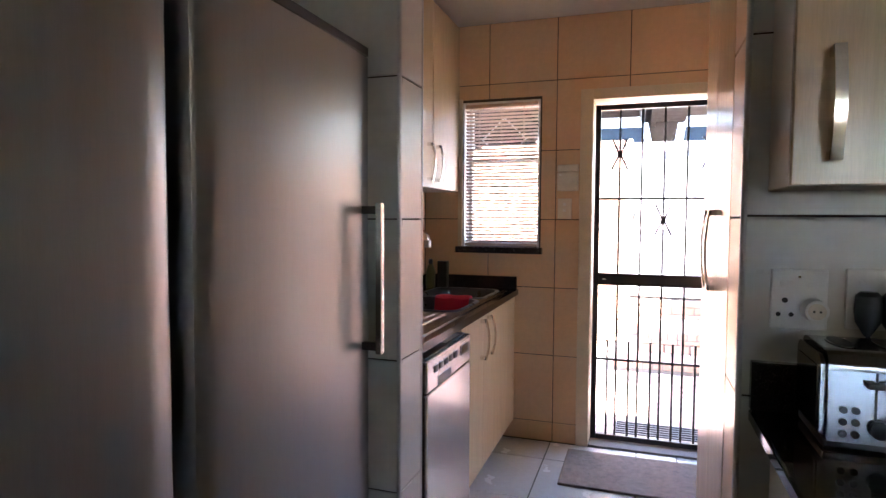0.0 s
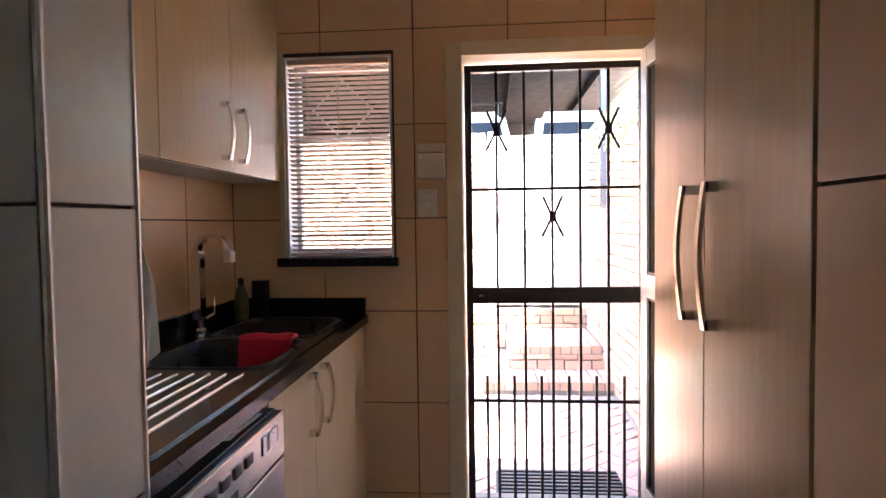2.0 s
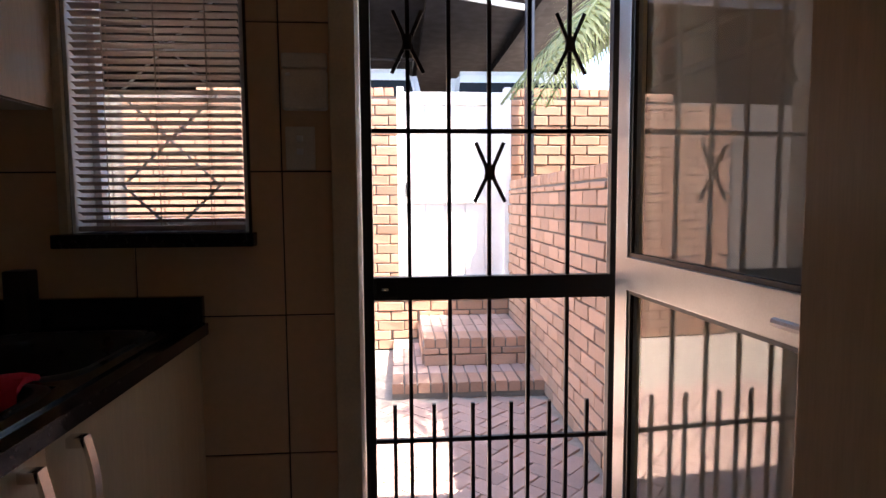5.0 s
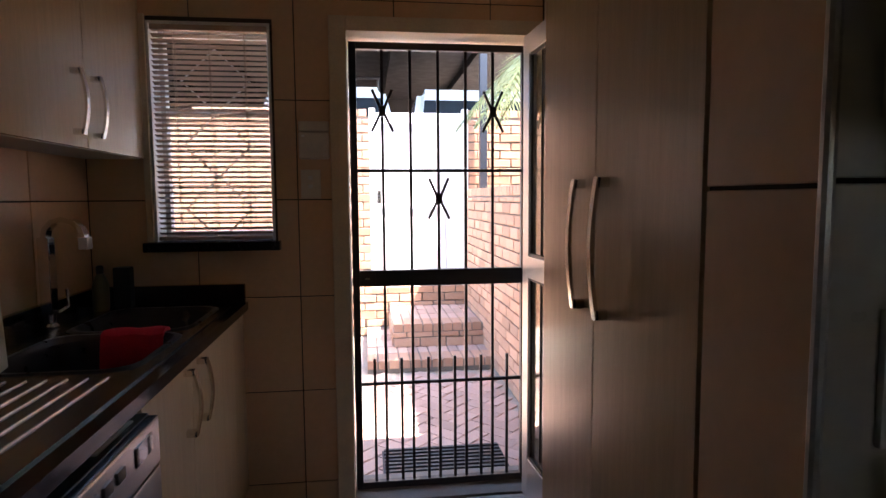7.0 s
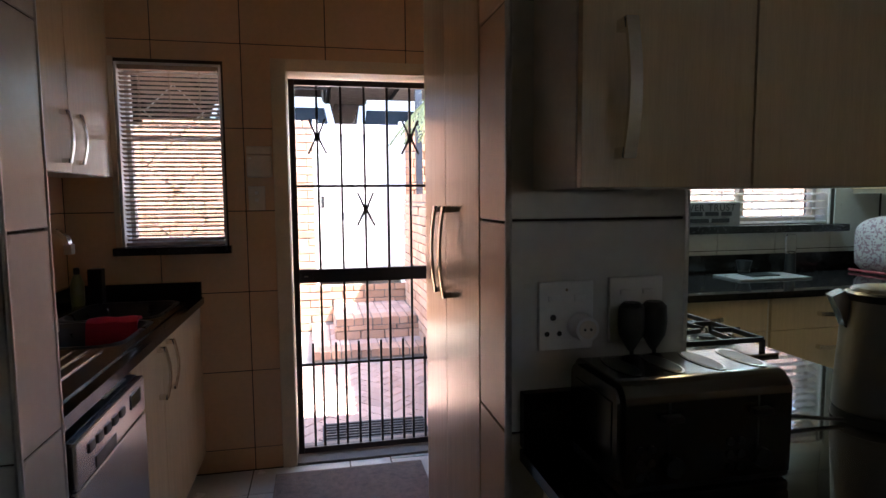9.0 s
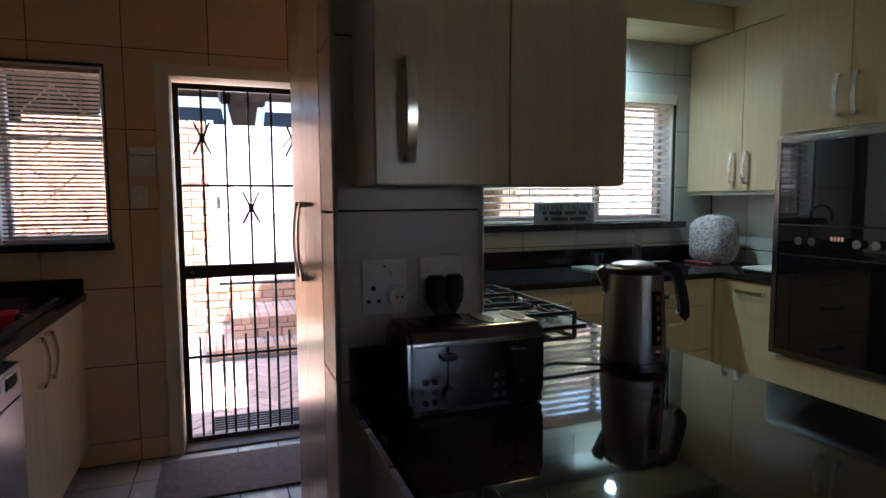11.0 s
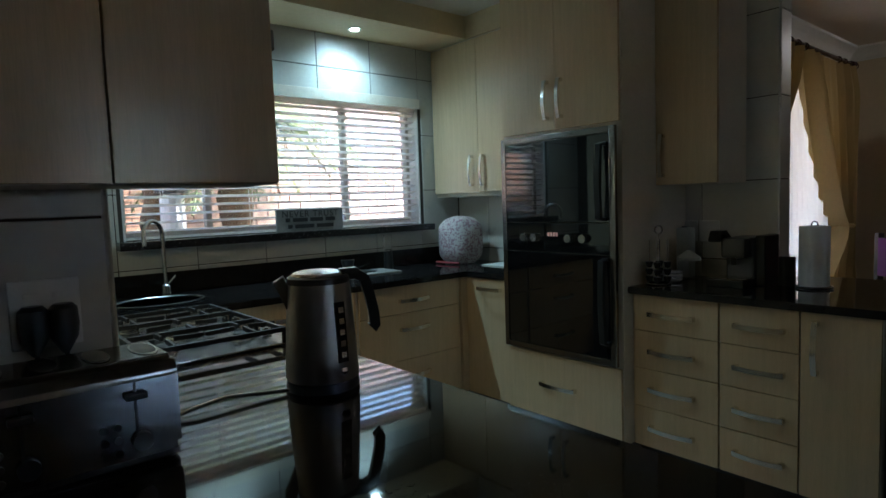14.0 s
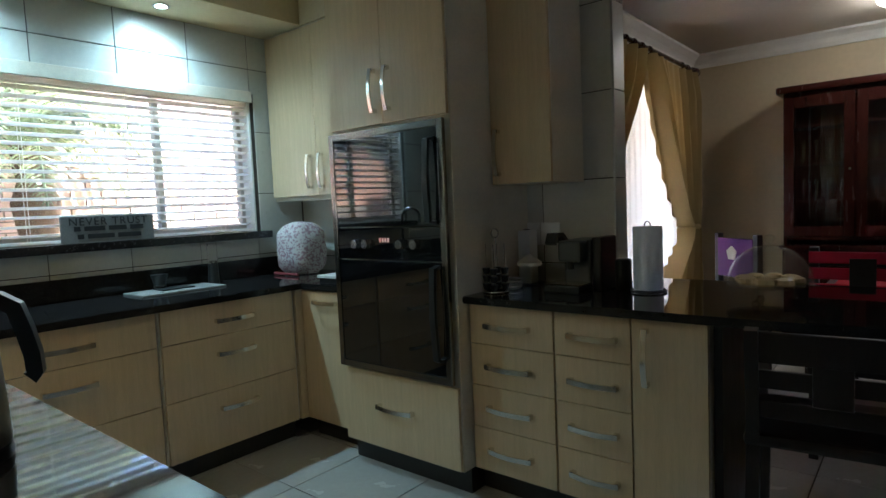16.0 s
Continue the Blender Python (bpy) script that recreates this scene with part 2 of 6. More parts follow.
def abox(bm, x0, x1, y0, y1, z0, z1, bev=0.0):
    r = bmesh.ops.create_cube(bm, size=1.0)
    vs = r["verts"]
    for v in vs:
        v.co = Vector(((x0 + x1) / 2 + v.co.x * (x1 - x0), (y0 + y1) / 2 + v.co.y * (y1 - y0), (z0 + z1) / 2 + v.co.z * (z1 - z0)))
    if bev:
        es = {e for v in vs for e in v.link_edges}
        bmesh.ops.bevel(bm, geom=list(es), offset=bev, segments=2, affect="EDGES", profile=0.6)
    return bm


def box(x0, x1, y0, y1, z0, z1, bev=0.0):
    return abox(B(), min(x0, x1), max(x0, x1), min(y0, y1), max(y0, y1), min(z0, z1), max(z0, z1), bev)


def acyl(bm, p0, p1, r0, r1=None, seg=20):
    p0, p1 = Vector(p0), Vector(p1)
    d = p1 - p0
    m = Matrix.Translation((p0 + p1) / 2) @ d.to_track_quat("Z", "Y").to_matrix().to_4x4()
    bmesh.ops.create_cone(bm, cap_ends=True, segments=seg, radius1=r0, radius2=r0 if r1 is None else r1, depth=d.length, matrix=m)
    return bm


def cyl(p0, p1, r0, r1=None, seg=20):
    return acyl(B(), p0, p1, r0, r1, seg)


def asweep(bm, pts, w, h, side):
    """A bar of section w (along side) by h, swept along a polyline."""
    pts, side = [Vector(p) for p in pts], Vector(side).normalized()
    rings = []
    for i, p in enumerate(pts):
        t = (pts[min(i + 1, len(pts) - 1)] - pts[max(i - 1, 0)]).normalized()
        n = t.cross(side).normalized()
        rings.append([bm.verts.new(p + side * a * w / 2 + n * b * h / 2) for a, b in ((-1, -1), (1, -1), (1, 1), (-1, 1))])
    for a, b in zip(rings, rings[1:]):
        for k in range(4):
            bm.faces.new((a[k], a[(k + 1) % 4], b[(k + 1) % 4], b[k]))
    bm.faces.new(rings[0][::-1])
    bm.faces.new(rings[-1])
    return bm


def atube(bm, pts, r, seg=8):
    pts = [Vector(p) for p in pts]
    rings, ref = [], None
    for i, p in enumerate(pts):
        t = (pts[min(i + 1, len(pts) - 1)] - pts[max(i - 1, 0)]).normalized()
        if ref is None:
            ref = t.orthogonal().normalized()
        ref = (ref - t * ref.dot(t)).normalized()
        q = t.cross(ref)
        rings.append([bm.verts.new(p + r * (math.cos(k * math.tau / seg) * ref + math.sin(k * math.tau / seg) * q)) for k in range(seg)])
    for a, b in zip(rings, rings[1:]):
        for k in range(seg):
            bm.faces.new((a[k], a[(k + 1) % seg], b[(k + 1) % seg], b[k]))
    bm.faces.new(rings[0][::-1])
    bm.faces.new(rings[-1])
    return bm


def tube(pts, r, seg=8):
    return atube(B(), pts, r, seg)


def alathe(bm, x, y, prof, seg=28, sx=1.0, sy=1.0, caps=True):
    """A turned shape about the upright through (x, y); prof: (radius, z) from the bottom up."""
    rings = [[bm.verts.new((x + r * sx * math.cos(k * math.tau / seg), y + r * sy * math.sin(k * math.tau / seg), z)) for k in range(seg)] for r, z in prof]
    for a, b in zip(rings, rings[1:]):
        for k in range(seg):
            bm.faces.new((a[k], a[(k + 1) % seg], b[(k + 1) % seg], b[k]))
    if caps and prof[0][0] > 1e-4:
        bm.faces.new(rings[0][::-1])
    if caps and prof[-1][0] > 1e-4:
        bm.faces.new(rings[-1])
    bmesh.ops.remove_doubles(bm, verts=bm.verts, dist=1e-6)
    return bm


def lathe(x, y, prof, seg=28, sx=1.0, sy=1.0, caps=True):
    return alathe(B(), x, y, prof, seg, sx, sy, caps)


def arc(c, r, a0, a1, n, f):
    return [f(c[0] + r * math.cos(a0 + (a1 - a0) * i / n), c[1] + r * math.sin(a0 + (a1 - a0) * i / n)) for i in range(n + 1)]


def mesh_of(name, bm, material, smooth=True):
    bmesh.ops.recalc_face_normals(bm, faces=bm.faces)
    me = bpy.data.meshes.new(name)
    bm.to_mesh(me)
    bm.free()
    me.materials.append(material)
    if smooth:
        me.polygons.foreach_set("use_smooth", [True] * len(me.polygons))
        me.set_sharp_from_angle(angle=radians(29))
        for p in me.polygons:
            if p.area > 0.002 and max(abs(c) for c in p.normal) > 0.99995:
                p.use_smooth = False
    return me


def thing(name, label, category, base=(0, 0, 0), group="", kind=""):
    ob = new(name)
    ob.location, ob.empty_display_size = base, 0.05
    ORI[ob] = Vector(base)
    return tagged(ob, label, category, group, kind)


def part(name, bm, material, parent, label="", smooth=True):
    """One mesh under a thing or a part, given in world metres."""
    o = ORI[parent]
    bmesh.ops.translate(bm, verts=bm.verts, vec=-o)
    ob = new(name, mesh_of(name, bm, material, smooth))
    ob.parent = parent
    ORI[ob] = o
    return tagged(ob, label)


def solid(name, bm, material, label, category, group="", kind="", base=None, smooth=True):
    """A thing of one mesh."""
    o = Vector(base) if base else Vector((0, 0, 0))
    bmesh.ops.translate(bm, verts=bm.verts, vec=-o)
    ob = new(name, mesh_of(name, bm, material, smooth))
    ob.location = o
    ORI[ob] = o
    return tagged(ob, label, category, group, kind)


def structure(name, bm, material, label, category):
    return solid(name, bm, material, label, category, kind="structure", smooth=False)


def bow_handle(parent, a, b, out, width=0.016, bulge=0.034, label="brushed nickel bow handle"):
    """A flat bow handle between two fixings, bulging along out."""
    a, b, out = Vector(a), Vector(b), Vector(out)
    t = (b - a).normalized()
    side = t.cross(out)
    n, foot = 16, 0.72
    pts = [a.lerp(b, k / n) + out * bulge * (foot + 0.42 * math.sin(math.pi * k / n)) for k in range(n + 1)]
    bm = asweep(B(), pts, width, 0.007, side)
    for p, s in ((a, 1), (b, -1)):
        asweep(bm, [p + t * s * 0.008, p + t * s * 0.008 + out * bulge * (foot + 0.08)], width, 0.017, side)
    return part("handle", bm, M_HANDLE, parent, label)


def rect_minus(r, holes):
    out = [r]
    for h in holes:
        nxt = []
        for (a, b, c, d) in out:
            if h[0] >= b or h[1] <= a or h[2] >= d or h[3] <= c:
                nxt.append((a, b, c, d))
                continue
            if h[0] > a:
                nxt.append((a, h[0], c, d))
            if h[1] < b:
                nxt.append((h[1], b, c, d))
            lo, hi = max(a, h[0]), min(b, h[1])
            if h[2] > c:
                nxt.append((lo, hi, c, h[2]))
            if h[3] < d:
                nxt.append((lo, hi, h[3], d))
        out = nxt
    return [q for q in out if q[1] - q[0] > 0.006 and q[3] - q[2] > 0.006]


TILE_MESH = {}


def wall_box(axis, plane, sign, u0, u1, z0, z1, depth):
    """A box that stands out by depth from a wall plane; axis: the wall's normal."""
    if axis == "x":
        return box(plane, plane + sign * depth, u0, u1, z0, z1)
    return box(u0, u1, plane, plane + sign * depth, z0, z1)


def tile_wall(parent, axis, plane, sign, u_range, z_range, us, zs, holes, material, gap=0.005, depth=0.006):
    """Tiles on a wall, each an object; us, zs: where the joints run."""
    cuts_u = [u_range[0]] + [u for u in us if u_range[0] + 0.01 < u < u_range[1] - 0.01] + [u_range[1]]
    cuts_z = [z_range[0]] + [z for z in zs if z_range[0] + 0.01 < z < z_range[1] - 0.01] + [z_range[1]]
    for ua, ub in zip(cuts_u, cuts_u[1:]):
        for za, zb in zip(cuts_z, cuts_z[1:]):
            r = (ua + gap / 2, ub - gap / 2, za + gap / 2, zb - gap / 2)
            bits = rect_minus(r, holes)
            if not bits:
                continue
            bm = B()
            cu, cz = (r[0] + r[1]) / 2, (r[2] + r[3]) / 2
            key = (axis, sign, round(r[1] - r[0], 3), round(r[3] - r[2], 3), material.name) if bits == [r] else None
            if key not in TILE_MESH or key is None:
                for a, b, c, d in bits:
                    o = wall_box(axis, 0, sign, a - cu, b - cu, c - cz, d - cz, depth)
                    if bits == [r]:
                        bmesh.ops.bevel(o, geom=list(o.edges), offset=0.0015, segments=1, affect="EDGES")
                    me = bpy.data.meshes.new("bit")
                    o.to_mesh(me)
                    o.free()
                    bm.from_mesh(me)
                    bpy.data.meshes.remove(me)
                me = mesh_of("tile", bm, material, False)
                if key:
                    TILE_MESH[key] = me
            else:
                bm.free()
                me = TILE_MESH[key]
            ob = new("tile", me)
            ob.location = (plane, cu, cz) if axis == "x" else (cu, plane, cz)
            ob.parent = parent
    return parent


def steps(a, b, pitch, phase):
    k0 = math.ceil((a - phase) / pitch)
    return [phase + k * pitch for k in range(k0, int(math.floor((b - phase) / pitch)) + 1)]


def wall_with_holes(axis, p0, p1, u0, u1, z0, z1, holes):
    """A thick wall between planes p0 and p1 with openings through it."""
    bm = B()
    for a, b, c, d in rect_minus((u0, u1, z0, z1), holes):
        if axis == "x":
            abox(bm, p0, p1, a, b, c, d)
        else:
            abox(bm, a, b, p0, p1, c, d)
    bmesh.ops.remove_doubles(bm, verts=bm.verts, dist=1e-5)
    return bm

# ---- setting: floor, walls, ceilings ----
CEIL = 2.60
floor = structure("floor", box(-1.3, 7.2, -2.8, 3.84, -0.08, -0.006), M_GROUT, "pale glazed square floor tiles with dark joints", "floor")
ceiling_main = structure("ceiling", box(-1.3, 7.2, -2.8, 3.95, CEIL, CEIL + 0.1), M_CEIL, "smooth cream painted ceiling", "ceiling")
ceiling_scullery = structure("ceiling", box(-1.1, 0.79, 1.93, 3.61, 2.47, 2.52), M_CEIL, "low cream painted ceiling of the scullery", "ceiling")

DOOR = (-0.07, 0.80, 0.0, 2.02)
WIN1 = (-0.80, -0.33, 1.15, 2.015)
wall_north = structure("wall_north", wall_with_holes("y", 3.61, 3.83, -1.3, 0.83, -0.1, CEIL, [DOOR, WIN1]), M_GROUT, "wall tiled in large beige square tiles", "wall")
WIN2 = (1.29, 3.275, 1.19, 2.06)
wall_kitchen = structure("wall_kitchen_north", wall_with_holes("y", 3.715, 3.93, 0.83, 3.9, -0.1, CEIL, [WIN2]), M_GROUT, "kitchen wall tiled in pale grey-beige square tiles", "wall")
wall_west = structure("wall_west", box(-1.3, -1.046, 1.93, 3.61, -0.1, CEIL), M_GROUT, "scullery wall tiled in beige square tiles", "wall")
pillar_west = structure("wall_stub_west", box(-1.3, -0.435, 1.744, 1.93, -0.1, CEIL), M_GROUT, "tiled end of the wall beside the fridge", "wall")
wall_fridge = structure("wall_fridge", box(-1.42, -1.25, -2.8, 1.744, -0.1, CEIL), M_CREAM, "plain cream painted wall behind the fridge", "wall")
pillar_mid = structure("wall_stub_middle", box(0.456, 0.82, 1.617, 1.80, -0.1, CEIL), M_GROUT, "tiled end of the partition between scullery and kitchen", "wall")
partition = structure("wall_partition", box(0.797, 0.82, 1.80, 3.61, -0.1, CEIL), M_CREAM, "thin partition wall behind the tall cupboard", "wall")
wall_east = structure("wall_east", box(3.646, 3.77, 1.406, 3.715, -0.1, CEIL), M_GROUT, "tiled wall and pier beside the breakfast counter", "wall")
# Opening added in the unseen south wall so sky light fills the room.
FILL_WIN = (1.6, 2.1, 1.35, 2.05)
wall_south = structure("wall_south", wall_with_holes("y", -2.95, -2.8, -1.42, 7.2, -0.1, CEIL, [FILL_WIN]), M_CREAM, "plain cream painted wall", "wall")
DWIN = (4.3, 6.45, 0.25, 2.25)
wall_dining = structure("wall_dining_north", wall_with_holes("y", 2.05, 2.25, 3.77, 7.2, -0.1, CEIL, [DWIN]), M_CREAM, "cream painted dining room wall with a wide window", "wall")
wall_dining_east = structure("wall_dining_east", box(7.0, 7.2, -2.8, 2.05, -0.1, CEIL), M_CREAM, "cream painted dining room wall", "wall")
bulkhead = structure("bulkhead", box(0.82, 3.646, 3.31, 3.715, 2.45, CEIL), M_SOFFIT, "ochre painted bulkhead above the kitchen window", "bulkhead")
bulkhead_east = structure("bulkhead", box(3.40, 3.646, 1.885, 3.31, 2.45, CEIL), M_SOFFIT, "ochre painted bulkhead above the wall cabinets", "bulkhead")


def cornice(x0, y0, x1, y1, inward):
    """A stepped cornice along the top of a wall."""
    d, n = (Vector((x1, y1, 0)) - Vector((x0, y0, 0))), Vector(inward)
    bm = B()
    prof = [(0, -0.12), (0.02, -0.12), (0.025, -0.09), (0.05, -0.055), (0.085, -0.03), (0.10, -0.02), (0.10, 0)]
    for a, b in zip(prof, prof[1:]):
        vs = [bm.verts.new(Vector((x0, y0, CEIL)) + n * p[0] + d * k + Vector((0, 0, p[1]))) for p, k in ((a, 0), (b, 0), (b, 1), (a, 1))]
        bm.faces.new(vs)
    return structure("cornice", bm, M_WHITE, "moulded white plaster cornice", "cornice")


cornice(3.77, 2.05, 7.0, 2.05, (0, -1, 0))
cornice(7.0, 2.05, 7.0, -2.8, (-1, 0, 0))

# corner trims on the tiled edges
for nm, x, y in (("a", -0.433, 1.742), ("b", -0.433, 1.918), ("c", 0.454, 1.615), ("d", 0.822, 1.615), ("e", 3.644, 1.404)):
    structure("tile_trim", cyl((x, y, 0), (x, y, 2.59), 0.007, seg=10), M_ALU, "slim grey corner trim of the tiles", "trim")

# ---- cabinets ----
FACES = {"+x": (1, 0), "-x": (-1, 0), "+y": (0, 1), "-y": (0, -1)}


def cabinet(name, label, x0, x1, y0, y1, z0, z1, face, fronts, group="kitchen units", plinth=0.0, width=0.021, bulge=0.036, body_top=None):
    """A unit with its fronts. fronts: (kind, u0, u1, z0, z1, handle); handle: ("v", u, za, zb) or ("h", ua, ub, z)."""
    ob = thing(name, label, "cabinet", ((x0 + x1) / 2, (y0 + y1) / 2, z0 - plinth), group)
    sx, sy = FACES[face]
    t = 0.018
    bx = [x0, x1, y0, y1]
    if sx > 0: bx[1] -= t
    if sx < 0: bx[0] += t
    if sy > 0: bx[3] -= t
    if sy < 0: bx[2] += t
    part("body", box(*bx, z0, body_top or z1, 0.001), M_LAMEDGE, ob)
    if plinth:
        px = list(bx)
        i = {"+x": 1, "-x": 0, "+y": 3, "-y": 2}[face]
        px[i] -= 0.05 * (sx + sy)
        part("plinth", box(*px, z0 - plinth, z0), M_PLINTH, ob, "black plinth")
    plane = {"+x": x1, "-x": x0, "+y": y1, "-y": y0}[face]
    for kind, u0, u1, fz0, fz1, hd in fronts:
        g = 0.0018
        if sx:
            bm = box(plane - sx * (t - 0.001), plane, u0 + g, u1 - g, fz0 + g, fz1 - g, 0.0015)
        else:
            bm = box(u0 + g, u1 - g, plane - sy * (t - 0.001), plane, fz0 + g, fz1 - g, 0.0015)
        fr = part(kind, bm, M_LAM, ob)
        if hd:
            out = (sx, sy, 0)
            if hd[0] == "v":
                pa, pb = ((plane, hd[1], hd[2]), (plane, hd[1], hd[3])) if sx else ((hd[1], plane, hd[2]), (hd[1], plane, hd[3]))
            else:
                pa, pb = ((plane, hd[1], hd[3]), (plane, hd[2], hd[3])) if sx else ((hd[1], plane, hd[3]), (hd[2], plane, hd[3]))
            bow_handle(fr, pa, pb, out, width, bulge)
    return ob


# scullery, sink side
cabinet("wall_cabinet", "cream wood-look wall cabinet with two bow handles", -1.04, -0.82, 2.66, 3.60, 1.478, 2.47, "+x",
        [("door", 2.66, 3.125, 1.478, 2.46, ("v", 3.045, 1.515, 1.71)), ("door", 3.125, 3.60, 1.478, 2.46, ("v", 3.175, 1.515, 1.71))], "scullery wall cabinets")
cabinet("wall_cabinet", "cream wood-look wall cabinet with a closed door", -1.04, -0.82, 1.935, 2.66, 1.478, 2.47, "+x",
        [("door", 1.935, 2.66, 1.478, 2.46, ("v", 2.0, 1.52, 1.715))], "scullery wall cabinets")
cabinet("sink_cabinet", "cream wood-look sink base cabinet with two doors", -1.04, -0.468, 2.50, 3.60, 0.11, 0.865, "+x",
        [("door", 2.50, 2.878, 0.11, 0.86, ("v", 2.815, 0.655, 0.845)), ("door", 2.878, 3.60, 0.11, 0.86, ("v", 2.94, 0.655, 0.845))], plinth=0.11, body_top=0.70)
# tall cupboard in the partition
cabinet("tall_cupboard", "tall cream wood-look cupboard with two bow handles", 0.45, 0.789, 1.805, 2.455, 0.08, 2.46, "-x",
        [("door", 1.805, 2.147, 0.08, 2.455, ("v", 2.092, 1.107, 1.350)), ("door", 2.147, 2.455, 0.08, 2.455, ("v", 2.203, 1.107, 1.350))], "tall units", 0.08, 0.016, 0.026)
# cabinet over the island
cabinet("wall_cabinet", "cream wood-look wall cabinet with one bow handle over the toaster", 0.50, 1.10, 1.41, 1.610, 1.385, 2.45, "-y",
        [("door", 0.50, 0.80, 1.385, 2.44, ("v", 0.566, 1.43, 1.635)), ("door", 0.80, 1.10, 1.385, 2.44, None)], width=0.02)
# kitchen, window side
R3 = [(0.695, 0.865), (0.415, 0.695), (0.115, 0.415)]


def drawer_stack(u0, u1, rows, ha, hb):
    return [("drawer_front", u0, u1, a, b, ("h", ha, hb, b - 0.093 if b - a > 0.15 else (a + b) / 2)) for a, b in rows]


cabinet("drawer_cabinet", "cream wood-look base unit with three drawers", 2.29, 3.06, 3.065, 3.70, 0.115, 0.865, "-y",
        drawer_stack(2.30, 3.045, R3, 2.57, 2.78), plinth=0.115)
cabinet("drawer_cabinet", "cream wood-look base unit with three drawers", 1.50, 2.285, 3.065, 3.70, 0.115, 0.865, "-y",
        drawer_stack(1.52, 2.28, R3, 1.80, 2.01), plinth=0.115)
corner_unit = cabinet("corner_cabinet", "cream wood-look corner unit with one tall front", 3.10, 3.64, 2.66, 3.06, 0.115, 0.865, "-x",
        [("door", 2.67, 3.05, 0.115, 0.86, ("h", 2.74, 2.93, 0.80))], plinth=0.115)
part("filler_panel", box(3.062, 3.117, 3.058, 3.12, 0.115, 0.864, 0.001), M_LAM, corner_unit)
cabinet("wall_cabinet", "cream wood-look corner wall cabinet with two bow handles", 3.405, 3.64, 2.635, 3.70, 1.375, 2.45, "-x",
        [("door", 2.64, 3.225, 1.40, 2.44, ("v", 3.175, 1.445, 1.655)), ("door", 3.225, 3.70, 1.40, 2.44, ("v", 3.285, 1.445, 1.655))])
cabinet("oven_tower", "tall cream wood-look oven housing with doors above and a drawer below", 3.018, 3.64, 1.868, 2.624, 0.115, 2.59, "-x",
        [("door", 1.872, 2.248, 1.69, 2.58, ("v", 2.205, 1.745, 1.945)), ("door", 2.248, 2.62, 1.69, 2.58, ("v", 2.295, 1.745, 1.945)),
         ("drawer_front", 1.872, 2.62, 0.12, 0.50, ("h", 2.14, 2.37, 0.335))], "tall units", plinth=0.115)
# breakfast counter side
R4 = [(0.688, 0.868), (0.502, 0.688), (0.312, 0.502), (0.115, 0.312)]
cabinet("drawer_cabinet", "cream wood-look base unit with four drawers", 3.112, 3.64, 1.447, 1.866, 0.115, 0.868, "-x", drawer_stack(1.45, 1.866, R4, 1.555, 1.775), plinth=0.115)
cabinet("drawer_cabinet", "cream wood-look base unit with four drawers", 3.112, 3.64, 1.131, 1.446, 0.115, 0.868, "-x", drawer_stack(1.131, 1.444, R4, 1.18, 1.38), plinth=0.115)
cabinet("door_cabinet", "cream wood-look base unit with one narrow door", 3.112, 3.64, 0.862, 1.13, 0.115, 0.868, "-x",
        [("door", 0.862, 1.128, 0.115, 0.866, ("v", 1.072, 0.62, 0.83))], plinth=0.115)
cabinet("wall_cabinet", "narrow cream wood-look wall cabinet beside the oven housing", 3.33, 3.64, 1.555, 1.866, 1.385, 2.45, "-x",
        [("door", 1.555, 1.866, 1.385, 2.44, ("v", 1.825, 1.425, 1.635))])
# island below the hob
cabinet("island_cabinet", "cream wood-look island base unit under the granite", 0.52, 1.42, 0.62, 1.60, 0.115, 0.865, "+x",
        [("door", 0.63, 1.10, 0.12, 0.86, ("v", 1.05, 0.6, 0.8)), ("door", 1.10, 1.59, 0.12, 0.86, ("v", 1.15, 0.6, 0.8))], plinth=0.115)
cabinet("hob_cabinet", "cream wood-look base unit under the gas hob", 0.83, 1.42, 1.605, 3.06, 0.115, 0.865, "+x",
        [("door", 1.61, 2.08, 0.12, 0.86, None), ("drawer_front", 2.08, 2.9, 0.60, 0.86, ("h", 2.4, 2.6, 0.75)), ("drawer_front", 2.08, 2.9, 0.12, 0.60, ("h", 2.4, 2.6, 0.45))], plinth=0.115)

# ---- granite tops ----
def plan_slab(pts, z0, z1, bev=0.006):
    bm = B()
    f = bm.faces.new([bm.verts.new((x, y, z0)) for x, y in pts])
    r = bmesh.ops.extrude_face_region(bm, geom=[f])
    bmesh.ops.translate(bm, verts=[v for v in r["geom"] if isinstance(v, bmesh.types.BMVert)], vec=(0, 0, z1 - z0))
    bmesh.ops.recalc_face_normals(bm, faces=bm.faces)
    es = [e for e in bm.edges if abs(e.verts[0].co.z - e.verts[1].co.z) < 1e-6]
    bmesh.ops.bevel(bm, geom=es, offset=bev, segments=2, affect="EDGES")
    return bm


TOPZ = 0.90
BOWLS = [(-0.90, -0.53, 2.62, 3.03), (-0.90, -0.53, 3.065, 3.475)]


def plan_with_holes(x0, x1, y0, y1, z0, z1, holes):
    """A slab with openings through it."""
    bm = B()
    for a, b, c, d in rect_minus((x0, x1, y0, y1), holes):
        abox(bm, a, b, c, d, z0, z1)
    bmesh.ops.remove_doubles(bm, verts=bm.verts, dist=1e-5)
    return bm


